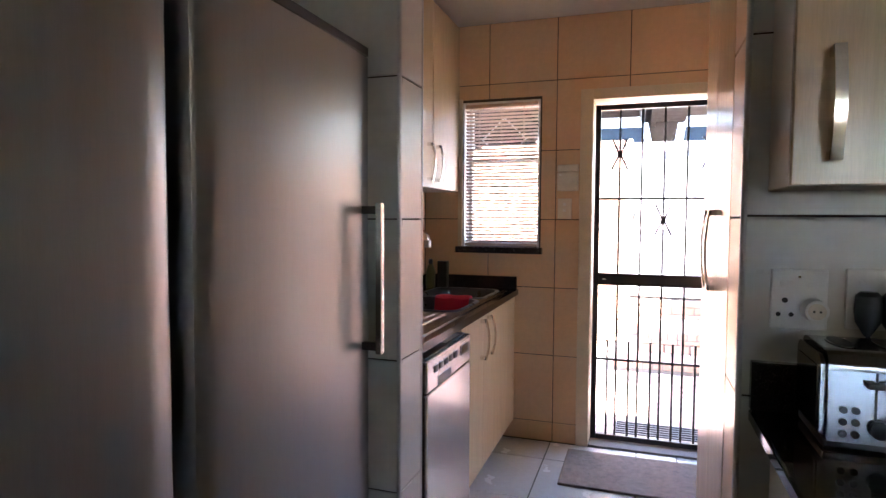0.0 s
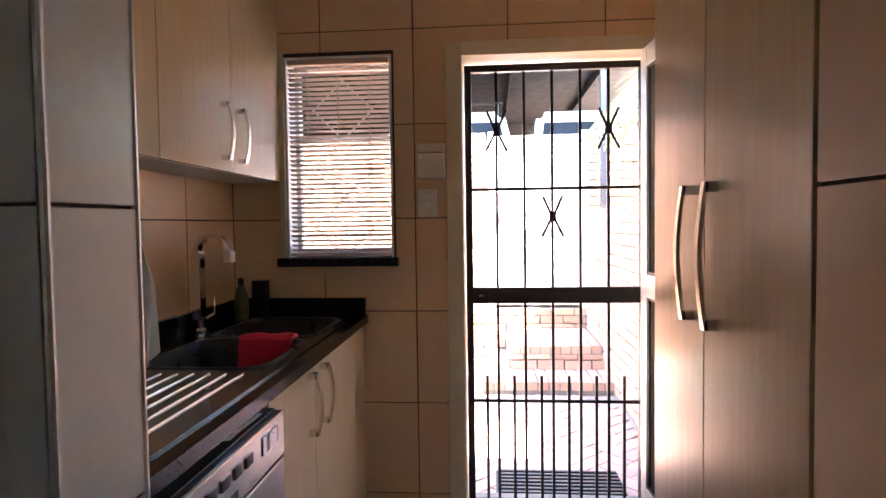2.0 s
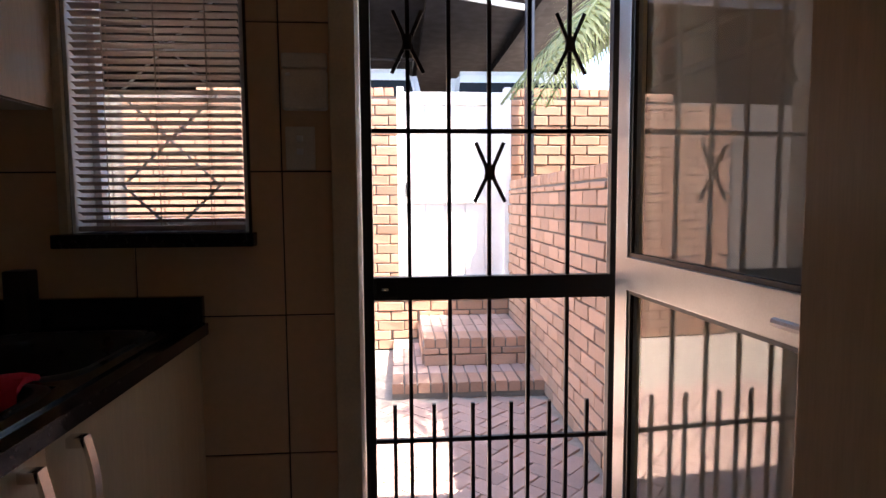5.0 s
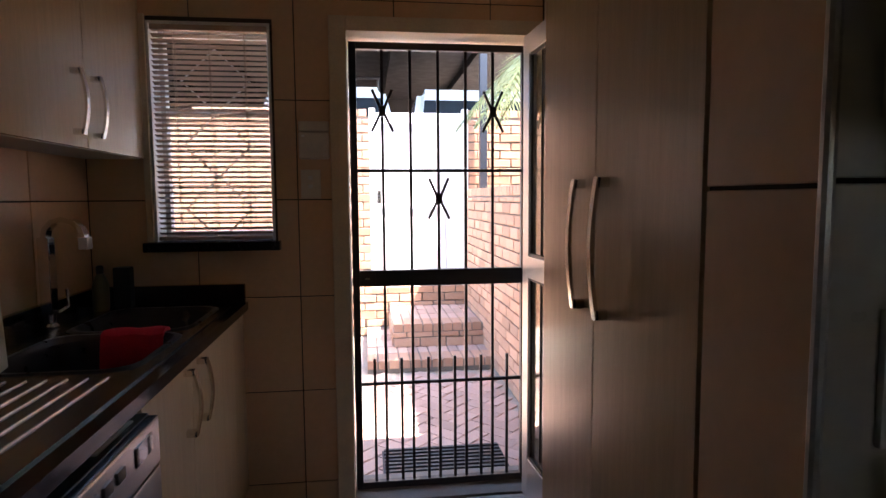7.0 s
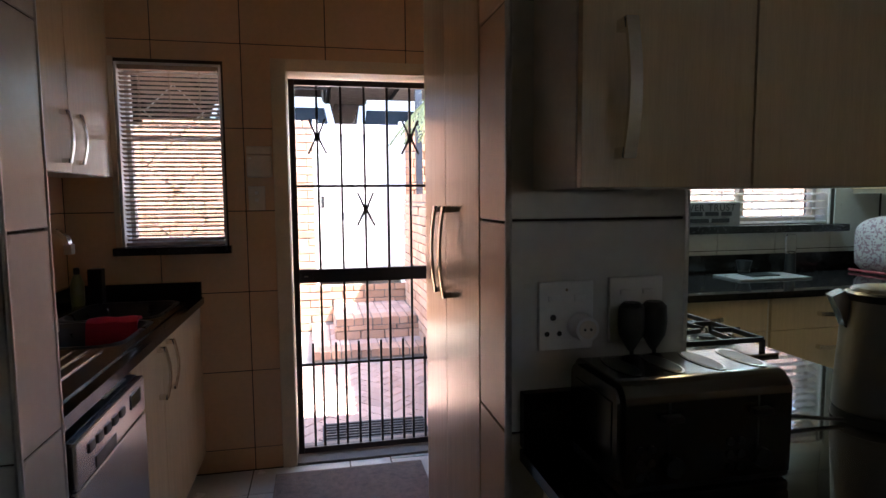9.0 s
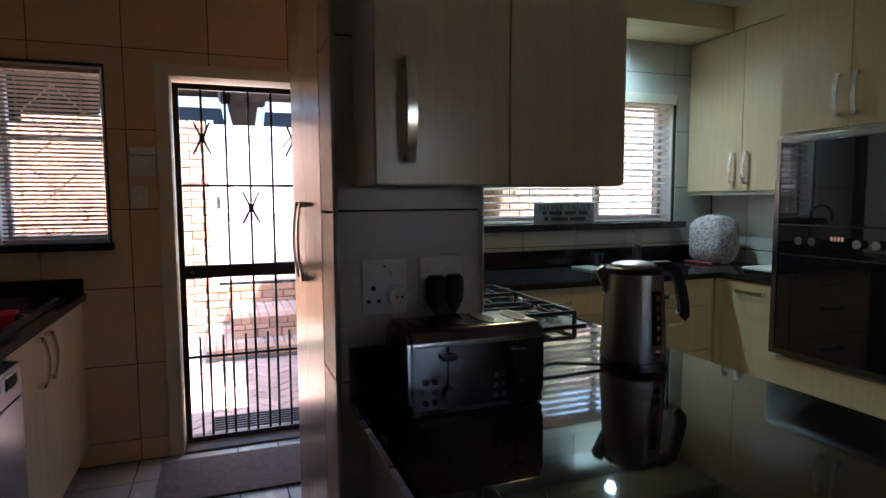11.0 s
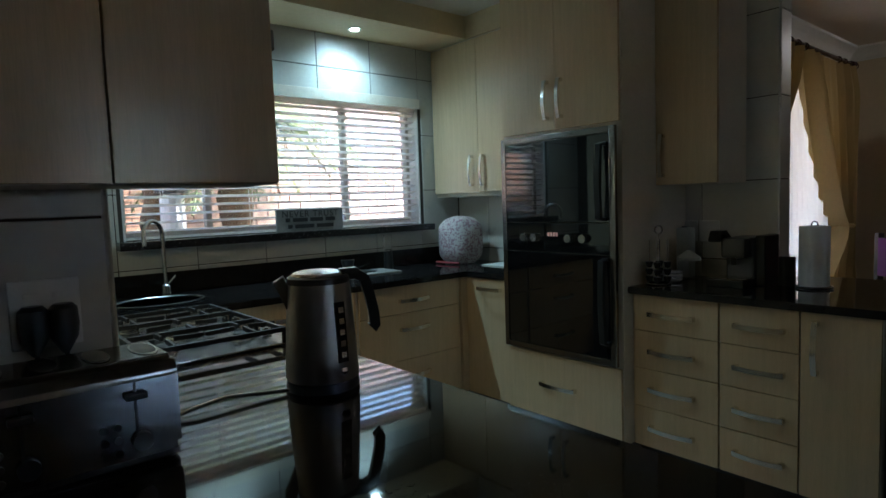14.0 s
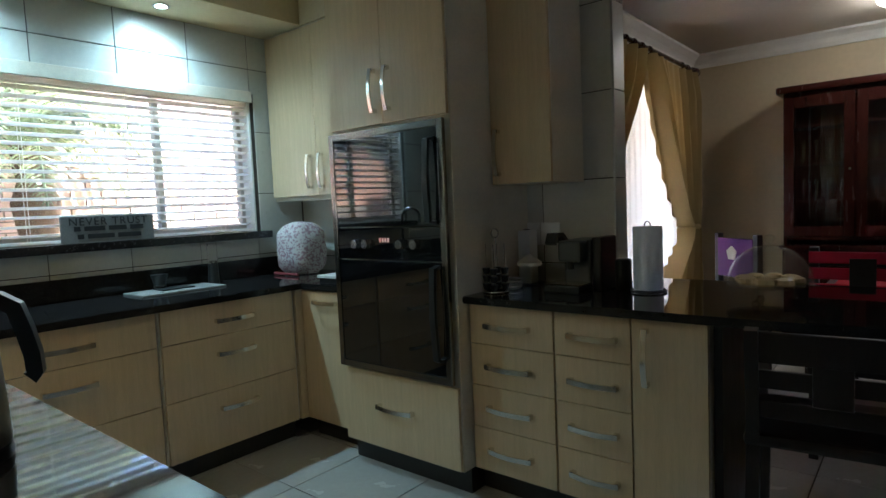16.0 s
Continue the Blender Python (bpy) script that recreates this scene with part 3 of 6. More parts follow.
isl_top = thing("worktop", "polished black granite island worktop with the hob let in", "worktop", (1.0, 1.5, 0.865))
part("slab", plan_slab([(0.475, 0.50), (1.42, 0.50), (1.475, 0.56), (1.475, 3.015), (0.826, 3.015), (0.826, 1.608), (0.475, 1.608)], 0.866, TOPZ), M_GRANITE, isl_top)
part("upstand", box(0.475, 0.60, 1.585, 1.609, TOPZ, 1.008, 0.002), M_GRANITE, isl_top, "short granite upstand")
win_top = thing("worktop", "polished black granite worktop below the kitchen window", "worktop", (2.2, 3.4, 0.865))
part("slab", plan_slab([(0.826, 3.018), (3.075, 3.018), (3.075, 2.66), (3.638, 2.66), (3.638, 3.706), (0.826, 3.706)], 0.866, TOPZ), M_GRANITE, win_top)
part("upstand", box(0.83, 3.63, 3.685, 3.706, TOPZ, 1.012, 0.002), M_GRANITE, win_top, "granite upstand against the tiles")
bar_top = thing("worktop", "polished black granite breakfast counter with a rounded end", "worktop", (3.5, 0.9, 0.865))
bar_pts = [(3.07, 1.88), (3.07, 0.75)] + [(3.07 + 0.36 * (k / 8) ** 2, 0.75 - 1.15 * k / 8) for k in range(1, 9)] + [(3.62, -0.52), (3.95, -0.52), (3.95, 1.40), (3.642, 1.40), (3.642, 1.88)]
part("slab", plan_slab(bar_pts, 0.868, TOPZ), M_GRANITE, bar_top)
part("support_panel", box(3.16, 3.90, 0.83, 0.858, 0.0, 0.866, 0.002), M_DARKWOOD, bar_top, "dark end panel")
sink_top = thing("worktop", "polished dark granite scullery worktop with a steel sink", "worktop", (-0.75, 2.8, 0.865))
part("slab", plan_with_holes(-1.036, -0.447, 1.935, 3.598, 0.868, TOPZ, BOWLS), M_GRANITE_R, sink_top)
part("upstand", box(-1.036, -0.455, 3.574, 3.600, TOPZ, 0.976, 0.002), M_GRANITE, sink_top, "granite upstand")
part("side_upstand", box(-1.036, -1.014, 1.935, 3.574, TOPZ, 0.976, 0.002), M_GRANITE, sink_top, "granite upstand")

# ---- fridge and freezer ----
def fridge(y0, y1, handle_y, label):
    ob = thing("fridge", label, "fridge", (-0.85, (y0 + y1) / 2, 0), "pair of steel fridges")
    part("cabinet_body", box(-1.24, -0.555, y0, y1, 0.03, 1.79, 0.006), M_BLACKPL, ob, "dark grey body")
    bm = B()
    prof = []
    for u in (0, 0.003, 0.008, 0.015, 0.03, 0.1, 0.2, 0.35, 0.5, 0.65, 0.8, 0.9, 0.97, 0.985, 0.992, 0.997, 1):
        edge = min(u, 1 - u)
        prof.append((y0 + 0.003 + (y1 - y0 - 0.006) * u, -0.545 + 0.052 * (1 - (1 - min(1, edge / 0.03)) ** 2.4) ** 0.5 + 0.008 * math.sin(math.pi * u)))
    lo = [bm.verts.new((x, y, 0.09)) for y, x in prof] + [bm.verts.new((-0.549, y1 - 0.003, 0.09)), bm.verts.new((-0.549, y0 + 0.003, 0.09))]
    f = bm.faces.new(lo)
    r = bmesh.ops.extrude_face_region(bm, geom=[f])
    bmesh.ops.translate(bm, verts=[v for v in r["geom"] if isinstance(v, bmesh.types.BMVert)], vec=(0, 0, 1.672))
    dr = part("door", bm, M_FRIDGE, ob, "brushed steel door")
    part("control_strip", box(-0.55, -0.487, y0 + 0.05, y1 - 0.03, 1.764, 1.789, 0.003), M_BLACKPL, ob, "dark control strip")
    h = part("handle", box(-0.449, -0.431, handle_y - 0.011, handle_y + 0.011, 0.945, 1.362, 0.003), M_STEEL, dr, "square steel bar handle")
    for z in (0.965, 1.342):
        part("bracket", box(-0.495, -0.449, handle_y - 0.009, handle_y + 0.009, z - 0.011, z + 0.011, 0.002), M_BLACKPL, dr, "dark handle bracket")
    part("foot_grille", box(-0.56, -0.53, y0 + 0.02, y1 - 0.02, 0.03, 0.085), M_BLACKPL, ob)
    return ob


fridge(0.962, 1.680, 1.622, "tall brushed steel fridge with a square bar handle")
fridge(0.215, 0.935, 0.262, "tall brushed steel freezer beside the fridge")

# ---- back door: frame, security gate, open leaf ----
df = thing("door_1", "cream painted door frame around the back doorway", "door frame", (0.365, 3.62, 0), kind="structure")
part("jamb", box(-0.10, -0.03, 3.592, 3.83, 0, 2.05, 0.004), M_FRAME, df)
part("jamb", box(0.76, 0.788, 3.592, 3.83, 0, 2.05, 0.004), M_FRAME, df)
part("head", box(-0.03, 0.76, 3.592, 3.83, 1.99, 2.05, 0.004), M_FRAME, df)
part("threshold", box(-0.03, 0.76, 3.60, 3.85, -0.10, 0.012, 0.003), M_MORTAR, df)

gate = thing("security_gate", "dark painted steel security gate with bars and crossed ornaments", "gate", (0.36, 3.709, 0.02))
GY, GW = 3.709, 0.014
def gbar(nm, x0, x1, z0, z1, t=0.012):
    return part(nm, box(x0, x1, GY - t, GY + t, z0, z1, 0.002), M_GATE, gate)
gbar("stile", -0.024, 0.006, 0.02, 1.975, 0.016)
gbar("stile", 0.724, 0.754, 0.02, 1.975, 0.016)
gbar("top_rail", 0.006, 0.724, 1.945, 1.975, 0.016)
gbar("bottom_rail", 0.006, 0.724, 0.02, 0.05, 0.016)
gbar("lock_rail", 0.006, 0.724, 0.935, 1.005, 0.018)
gbar("cross_bar", 0.006, 0.724, 1.430, 1.444, 0.007)
gbar("cross_bar", 0.006, 0.724, 0.490, 0.504, 0.007)
for k in range(5):
    x = 0.114 + 0.1203 * k
    for z0, z1 in ((1.005, 1.430), (1.444, 1.945), (0.504, 0.935)):
        part("bar", box(x - 0.006, x + 0.006, GY - 0.006, GY + 0.006, z0, z1), M_GATE, gate)
    part("bar", box(x - 0.006, x + 0.006, GY - 0.006, GY + 0.006, 0.05, 0.490), M_GATE, gate)
for k in range(6):
    x = 0.064 + 0.1196 * k
    part("spike_bar", box(x - 0.006, x + 0.006, GY - 0.006, GY + 0.006, 0.05, 0.490), M_GATE, gate)
    part("spike_bar", box(x - 0.006, x + 0.006, GY - 0.006, GY + 0.006, 0.504, 0.610), M_GATE, gate)
for cx, cz in ((0.114, 1.69), (0.595, 1.69), (0.355, 1.315)):
    for s in (-1, 1):
        pts = [(cx + s * 0.042, GY - 0.011, cz + 0.088), (cx + s * 0.012, GY - 0.011, cz + 0.02), (cx + s * 0.008, GY - 0.011, cz), (cx + s * 0.012, GY - 0.011, cz - 0.02), (cx + s * 0.046, GY - 0.011, cz - 0.088)]
        part("ornament", asweep(B(), pts, 0.008, 0.011, (0, 1, 0)), M_GATE, gate, smooth=False)
    part("boss", box(cx - 0.013, cx + 0.013, GY - 0.017, GY - 0.007, cz - 0.022, cz + 0.022, 0.003), M_GATE, gate)
part("lock_case", box(0.012, 0.075, GY - 0.021, GY - 0.017, 0.945, 0.995, 0.002), M_GATE, gate)
part("keyhole", box(0.028, 0.050, GY - 0.024, GY - 0.0205, 0.966, 0.974, 0.001), M_CHROME, gate, "bright lock cylinder")
for z in (0.35, 1.55):
    part("hinge", cyl((0.757, GY, z - 0.05), (0.757, GY, z + 0.05), 0.009, seg=10), M_GATE, gate)

leaf = thing("door_leaf", "open grey aluminium door with two clear glass panes", "door", (0.74, 3.58, 0.02))
LX0, LX1, LY0, LY1 = 0.700, 0.738, 2.70, 3.585
for nm, bx in (("stile", (LX0, LX1, LY1 - 0.075, LY1, 0.02, 1.98)), ("stile", (LX0, LX1, LY0, LY0 + 0.075, 0.02, 1.98)), ("top_rail", (LX0, LX1, LY0 + 0.075, LY1 - 0.075, 1.90, 1.98)),
               ("mid_rail", (LX0 - 0.004, LX1, LY0 + 0.075, LY1 - 0.075, 0.985, 1.075)), ("bottom_rail", (LX0, LX1, LY0 + 0.075, LY1 - 0.075, 0.02, 0.20))):
    part(nm, box(*bx, 0.003), M_ALU, leaf)
for z0, z1 in ((0.20, 0.985), (1.075, 1.90)):
    p = part("pane", box(LX0 + 0.018, LX0 + 0.024, LY0 + 0.073, LY1 - 0.073, z0 - 0.002, z1 + 0.002), M_PANE, leaf, "clear glass pane")
    p.visible_shadow = False
    for y0, y1, a, b in ((LY0 + 0.073, LY1 - 0.073, z0, z0 + 0.012), (LY0 + 0.073, LY1 - 0.073, z1 - 0.012, z1), (LY1 - 0.088, LY1 - 0.073, z0 + 0.012, z1 - 0.012), (LY0 + 0.073, LY0 + 0.088, z0 + 0.012, z1 - 0.012)):
        part("glazing_bead", box(LX0 + 0.005, LX0 + 0.016, y0, y1, a, b, 0.001), M_BLACKPL, leaf, "black glazing bead")
lh = part("lever_handle", tube([(LX0 - 0.045, LY0 + 0.16, 1.03), (LX0 - 0.045, LY0 + 0.04, 1.03), (LX0 - 0.02, LY0 + 0.037, 1.03), (LX0, LY0 + 0.037, 1.03)], 0.008), M_ALU, leaf)

leaf.rotation_euler.z = radians(3.2)

# ---- windows and blinds ----
def blind(name_label, x0, x1, y, z0, z1, pitch, depth, tilt, material, cords, valance):
    ob = thing("venetian_blind", name_label, "blind", ((x0 + x1) / 2, y, z1))
    part("headrail", box(x0, x1, y - depth * 0.6, y + depth * 0.6, z1 - valance, z1, 0.003), material, ob)
    part("bottom_rail", box(x0, x1, y - depth * 0.5, y + depth * 0.5, z0, z0 + 0.014, 0.003), material, ob)
    bm = B()
    c, s = math.cos(tilt) * depth / 2, math.sin(tilt) * depth / 2
    n = 4
    rows = []
    for k in range(n + 1):
        u = k / n * 2 - 1
        rows.append((u * c, u * s + 0.0018 * (1 - u * u)))
    lo = [[bm.verts.new((xx, a, b)) for a, b in rows] for xx in (x0 + 0.002, x1 - 0.002)]
    hi = [[bm.verts.new((xx, a, b + 0.0018)) for a, b in rows] for xx in (x0 + 0.002, x1 - 0.002)]
    for q in (lo, hi):
        for k in range(n):
            bm.faces.new((q[0][k], q[0][k + 1], q[1][k + 1], q[1][k]))
    for k in range(n):
        for e in (0, 1):
            bm.faces.new((lo[e][k], lo[e][k + 1], hi[e][k + 1], hi[e][k]))
    for k in (0, n):
        bm.faces.new((lo[0][k], lo[1][k], hi[1][k], hi[0][k]))
    bmesh.ops.translate(bm, verts=bm.verts, vec=-Vector((ORI[ob].x, 0, 0)))
    me = mesh_of("slat", bm, material)
    z = z0 + 0.014 + pitch * 0.6
    while z < z1 - valance - 0.004:
        sl = new("slat", me)
        sl.parent, sl.location = ob, (0, 0, z - ORI[ob].z)
        z += pitch
    for cx in cords:
        part("cord", box(cx - 0.0012, cx + 0.0012, y - depth * 0.5 - 0.002, y - depth * 0.5, z0 + 0.01, z1 - valance), material, ob)
        part("cord", box(cx - 0.0012, cx + 0.0012, y + depth * 0.5, y + depth * 0.5 + 0.002, z0 + 0.01, z1 - valance), material, ob)
    return ob


w1 = thing("window_1", "small scullery window with a dark sill and diamond burglar bars", "window", (-0.565, 3.62, 1.15), kind="structure")
part("sill", box(-0.832, -0.308, 3.560, 3.80, 1.112, 1.149, 0.004), M_SILL, w1, "dark stone sill")
for bx in ((-0.799, -0.77, 3.72, 3.77, 1.15, 2.014), (-0.36, -0.331, 3.72, 3.77, 1.15, 2.014), (-0.77, -0.36, 3.72, 3.77, 1.15, 1.185), (-0.77, -0.36, 3.72, 3.77, 1.98, 2.014), (-0.77, -0.36, 3.73, 3.76, 1.66, 1.69)):
    part("window_frame", box(*bx, 0.003), M_WHITE, w1)
part("pane", box(-0.77, -0.36, 3.745, 3.749, 1.185, 1.98), M_PANE, w1).visible_shadow = False
for bx in ((-0.799, -0.79, 3.611, 3.72, 1.15, 2.014), (-0.34, -0.331, 3.611, 3.72, 1.15, 2.014), (-0.79, -0.34, 3.611, 3.72, 2.005, 2.014)):
    part("reveal_lining", box(*bx), M_WHITE, w1, "white painted reveal")
part("reveal_trim", box(-0.825, -0.80, 3.594, 3.612, 1.15, 2.035, 0.002), M_FRAME, w1)
for k in range(3):
    zc = 1.28 + 0.26 * k
    part("burglar_bar", asweep(B(), [(-0.565, 3.70, zc - 0.13), (-0.70, 3.70, zc), (-0.565, 3.70, zc + 0.13), (-0.43, 3.70, zc), (-0.565, 3.70, zc - 0.13)], 0.008, 0.008, (0, 1, 0)), M_WHITE, w1, smooth=False)
blind("tan venetian blind half open in the scullery window", -0.786, -0.344, 3.626, 1.155, 2.002, 0.0205, 0.024, radians(-19), M_SLATB, (-0.70, -0.565, -0.43), 0.022)

w2 = thing("window_2", "wide three-light kitchen window with a dark sill", "window", (2.28, 3.72, 1.19), kind="structure")
part("sill", box(1.25, 3.32, 3.610, 3.90, 1.145, 1.189, 0.004), M_SILL, w2, "dark stone sill")
for x0, x1 in ((1.291, 1.33), (1.755, 1.79), (2.695, 2.73), (3.235, 3.274)):
    part("window_frame", box(x0, x1, 3.82, 3.87, 1.23, 2.02, 0.003), M_WINBAR, w2)
for z0, z1 in ((1.19, 1.23), (2.02, 2.059)):
    part("window_frame", box(1.291, 3.274, 3.82, 3.87, z0, z1, 0.003), M_WINBAR, w2)
for x0, x1 in ((1.33, 1.755), (1.79, 2.695), (2.73, 3.235)):
    part("pane", box(x0, x1, 3.843, 3.847, 1.23, 2.02), M_PANE, w2).visible_shadow = False
blind("white venetian blind with open slats across the kitchen window", 1.312, 3.252, 3.745, 1.195, 2.044, 0.046, 0.050, radians(-14), M_SLAT, (1.5, 2.0, 2.5, 3.05), 0.05)
for bx in ((1.291, 1.303, 3.716, 3.82, 1.19, 2.058), (3.262, 3.274, 3.716, 3.82, 1.19, 2.058), (1.303, 3.262, 3.716, 3.82, 2.046, 2.058)):
    part("reveal_lining", box(*bx), M_WHITE, w2, "white painted reveal")
part("valance", box(1.28, 3.28, 3.690, 3.708, 2.02, 2.09, 0.003), M_OLDPL, w2, "grey blind valance")

w3 = thing("window_3", "tall dining room window behind sheer curtains", "window", (5.4, 2.1, 0.25), kind="structure")
for x0, x1 in ((4.301, 4.35), (5.34, 5.41), (6.40, 6.449)):
    part("window_frame", box(x0, x1, 2.14, 2.19, 0.30, 2.20, 0.003), M_WHITE, w3)
for z0, z1 in ((0.251, 0.30), (2.20, 2.249)):
    part("window_frame", box(4.301, 6.449, 2.14, 2.19, z0, z1, 0.003), M_WHITE, w3)
for x0, x1 in ((4.35, 5.34), (5.41, 6.40)):
    part("pane", box(x0, x1, 2.163, 2.167, 0.30, 2.20), M_PANE, w3).visible_shadow = False

# Made-up window behind the camera, there only to brighten the room.
w_fill = thing("window_4", "added unseen window in the far wall that lets in fill light", "window", (1.85, -2.85, 1.35), kind="structure")
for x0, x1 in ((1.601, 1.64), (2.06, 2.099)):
    part("window_frame", box(x0, x1, -2.90, -2.85, 1.39, 2.01, 0.003), M_WHITE, w_fill)
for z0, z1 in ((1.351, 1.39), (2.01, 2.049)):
    part("window_frame", box(1.601, 2.099, -2.90, -2.85, z0, z1, 0.003), M_WHITE, w_fill)
part("pane", box(1.64, 2.06, -2.877, -2.873, 1.39, 2.01), M_PANE, w_fill).visible_shadow = False

# ---- outside: yard, walls, steps, carport ----
ground = structure("ground", box(-400, 400, -400, 400, -0.35, -0.085), M_SAND, "bare sandy ground around the paved yard", "ground")
BACKY = 7.10
structure("ground_raised", box(-12, 12, BACKY + 0.21, 40, -0.2, 0.66), M_SAND, "raised drive behind the yard wall", "ground")
GX0, GX1, SILL = 0.07, 1.065, 0.42
back_wall = thing("yard_wall", "yellow-brown face brick garden wall", "wall", (0, BACKY, -0.08), kind="structure")
part("core", wall_with_holes("y", BACKY + 0.01, BACKY + 0.21, -4.5, 5.5, -0.08, 2.13, [(GX0, GX1, SILL, 2.2)]), M_MORTAR, back_wall, smooth=False)
side_wall = thing("yard_wall", "red-brown face brick side wall of the yard", "wall", (1.06, 5.1, -0.08), kind="structure")
part("core", box(1.062, 1.27, 3.945, BACKY, -0.08, 1.335), M_MORTAR, side_wall, smooth=False)
house_wall = structure("wall_house", box(0.83, 7.2, 3.931, 3.94, 2.06, 2.65), M_BRICK, "face brick outer wall", "wall")
yard_gate = thing("yard_gate", "white painted board gate between the brick piers", "gate", (0.57, BACKY, SILL))
part("board_panel", box(GX0 + 0.06, GX1 - 0.06, BACKY + 0.05, BACKY + 0.09, SILL + 0.03, 2.15, 0.003), M_WHITE, yard_gate)
for k in range(5):
    part("batten", box(GX0 + 0.068 + 0.176 * k, GX0 + 0.068 + 0.176 * k + 0.168, BACKY + 0.038, BACKY + 0.05, SILL + 0.05, 2.12, 0.003), M_WHITE, yard_gate)
part("rail", box(GX0 + 0.06, GX1 - 0.06, BACKY + 0.022, BACKY + 0.038, 1.21, 1.25, 0.003), M_WHITE, yard_gate)
part("rail", box(GX0 + 0.06, GX1 - 0.06, BACKY + 0.022, BACKY + 0.038, 2.06, 2.17, 0.003), M_WHITE, yard_gate)
part("post", box(GX0, GX0 + 0.06, BACKY - 0.005, BACKY + 0.10, SILL, 2.21, 0.006), M_WHITE, yard_gate)
part("post", box(GX1 - 0.06, GX1, BACKY - 0.005, BACKY + 0.10, SILL, 2.21, 0.006), M_WHITE, yard_gate)
part("gate_latch", box(GX0 + 0.07, GX0 + 0.11, BACKY + 0.014, BACKY + 0.036, 1.27, 1.40, 0.003), M_STEEL, yard_gate, "steel lock plate")
S1Y, S2Y, S1Z, S2Z = 5.77, 6.19, 0.025, 0.225
stp1 = thing("brick_step", "low brick step in front of the garden gate", "step", (0.45, S1Y, -0.075))
part("core", box(0.02, 1.055, S1Y + 0.005, BACKY, -0.08, S1Z - 0.012), M_MORTAR, stp1, smooth=False)
stp2 = thing("brick_step", "second brick step below the garden gate", "step", (0.45, S2Y, -0.075))
part("core", box(0.25, 1.055, S2Y + 0.005, BACKY, S1Z - 0.012, S2Z - 0.012), M_MORTAR, stp2, smooth=False)
carport = thing("carport", "carport with a dark sheet roof on grey steel posts", "carport", (0.5, 9.0, 0))
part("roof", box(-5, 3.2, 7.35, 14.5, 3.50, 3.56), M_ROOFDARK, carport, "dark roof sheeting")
# Near-black sheets added at the back and left side close the carport.
part("fascia", box(-5, 3.2, 14.4, 14.5, 0.0, 3.50), M_ROOFDARK, carport, "near-black sheet added across the back of the carport")
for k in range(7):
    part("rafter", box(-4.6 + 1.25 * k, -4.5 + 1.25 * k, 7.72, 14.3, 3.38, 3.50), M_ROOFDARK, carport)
part("beam", box(-5, 1.42, 7.62, 7.70, 3.20, 3.27), M_POST, carport, "pale steel beam")
part("hanger", box(0.17, 0.22, 7.62, 7.70, 3.27, 3.50), M_POST, carport, "pale steel hanger")
part("brace", asweep(B(), [(0.58, 7.74, 3.20), (1.40, 7.74, 3.08)], 0.04, 0.05, (0, 1, 0)), M_WHITE, carport, "white steel brace")
part("side", box(-5.1, -5.0, 7.6, 14.5, 0.0, 3.50), M_ROOFDARK, carport, "near-black sheet added at the carport's left side")
# Near post: the shade on it is put into its colour.
part("post", box(1.17, 1.24, 6.98, 7.05, -0.08, 3.50), M_POST_SHADED, carport, "steel post with its shade put into the paint colour")
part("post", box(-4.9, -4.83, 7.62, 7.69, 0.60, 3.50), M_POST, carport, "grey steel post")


def vehicle(x0, y, label, rack, g=0.60):
    """A parked van seen over the wall, front on."""
    v = thing("parked_van", label, "van", (x0 + 0.9, y + 1.5, 0), "parked vans")
    bm = box(x0, x0 + 1.75, y, y + 4.2, 0.5, 1.45, 0.12)
    part("body", bm, M_VAN, v, "white body")
    bm = B()
    lo, hi = [(x0 + 0.06, y + 0.7), (x0 + 1.69, y + 0.7), (x0 + 1.69, y + 4.1), (x0 + 0.06, y + 4.1)], [(x0 + 0.17, y + 1.15), (x0 + 1.58, y + 1.15), (x0 + 1.58, y + 4.0), (x0 + 0.17, y + 4.0)]
    a = [bm.verts.new((*p, 1.44)) for p in lo]
    b = [bm.verts.new((*p, 2.04)) for p in hi]
    for k in range(4):
        bm.faces.new((a[k], a[(k + 1) % 4], b[(k + 1) % 4], b[k]))
    bm.faces.new(b)
    bmesh.ops.bevel(bm, geom=list(bm.edges), offset=0.09, segments=3, affect="EDGES")
    part("cab", bm, M_VAN, v, "white roof")
    bm = B()
    q = [bm.verts.new(p) for p in ((x0 + 0.17, y + 0.735, 1.50), (x0 + 1.58, y + 0.735, 1.50), (x0 + 1.52, y + 0.99, 1.85), (x0 + 0.23, y + 0.99, 1.85))]
    f = bm.faces.new(q)
    r = bmesh.ops.extrude_face_region(bm, geom=[f])
    bmesh.ops.translate(bm, verts=[w for w in r["geom"] if isinstance(w, bmesh.types.BMVert)], vec=(0, -0.03, 0.01))
    part("windscreen", bm, M_VANGLASS, v, "dark windscreen")
    for wx in (x0 + 0.05, x0 + 1.5):
        for wy in (y + 0.8, y + 3.3):
            part("wheel", cyl((wx, wy, 0.28), (wx + 0.2, wy, 0.28), 0.33), M_RUBBER, v)
    if rack:
        rk = part("roof_rack", tube([(x0 + 0.2, y + 1.3, 2.16), (x0 + 1.55, y + 1.3, 2.16), (x0 + 1.55, y + 3.6, 2.16), (x0 + 0.2, y + 3.6, 2.16), (x0 + 0.2, y + 1.3, 2.16)], 0.02), M_GATE, v, "dark roof rack")
        for xx in (x0 + 0.25, x0 + 0.85, x0 + 1.5):
            part("rack_leg", cyl((xx, y + 1.35, 2.0), (xx, y + 1.35, 2.16), 0.014, seg=8), M_GATE, v)
    v.location.z += g
    return v


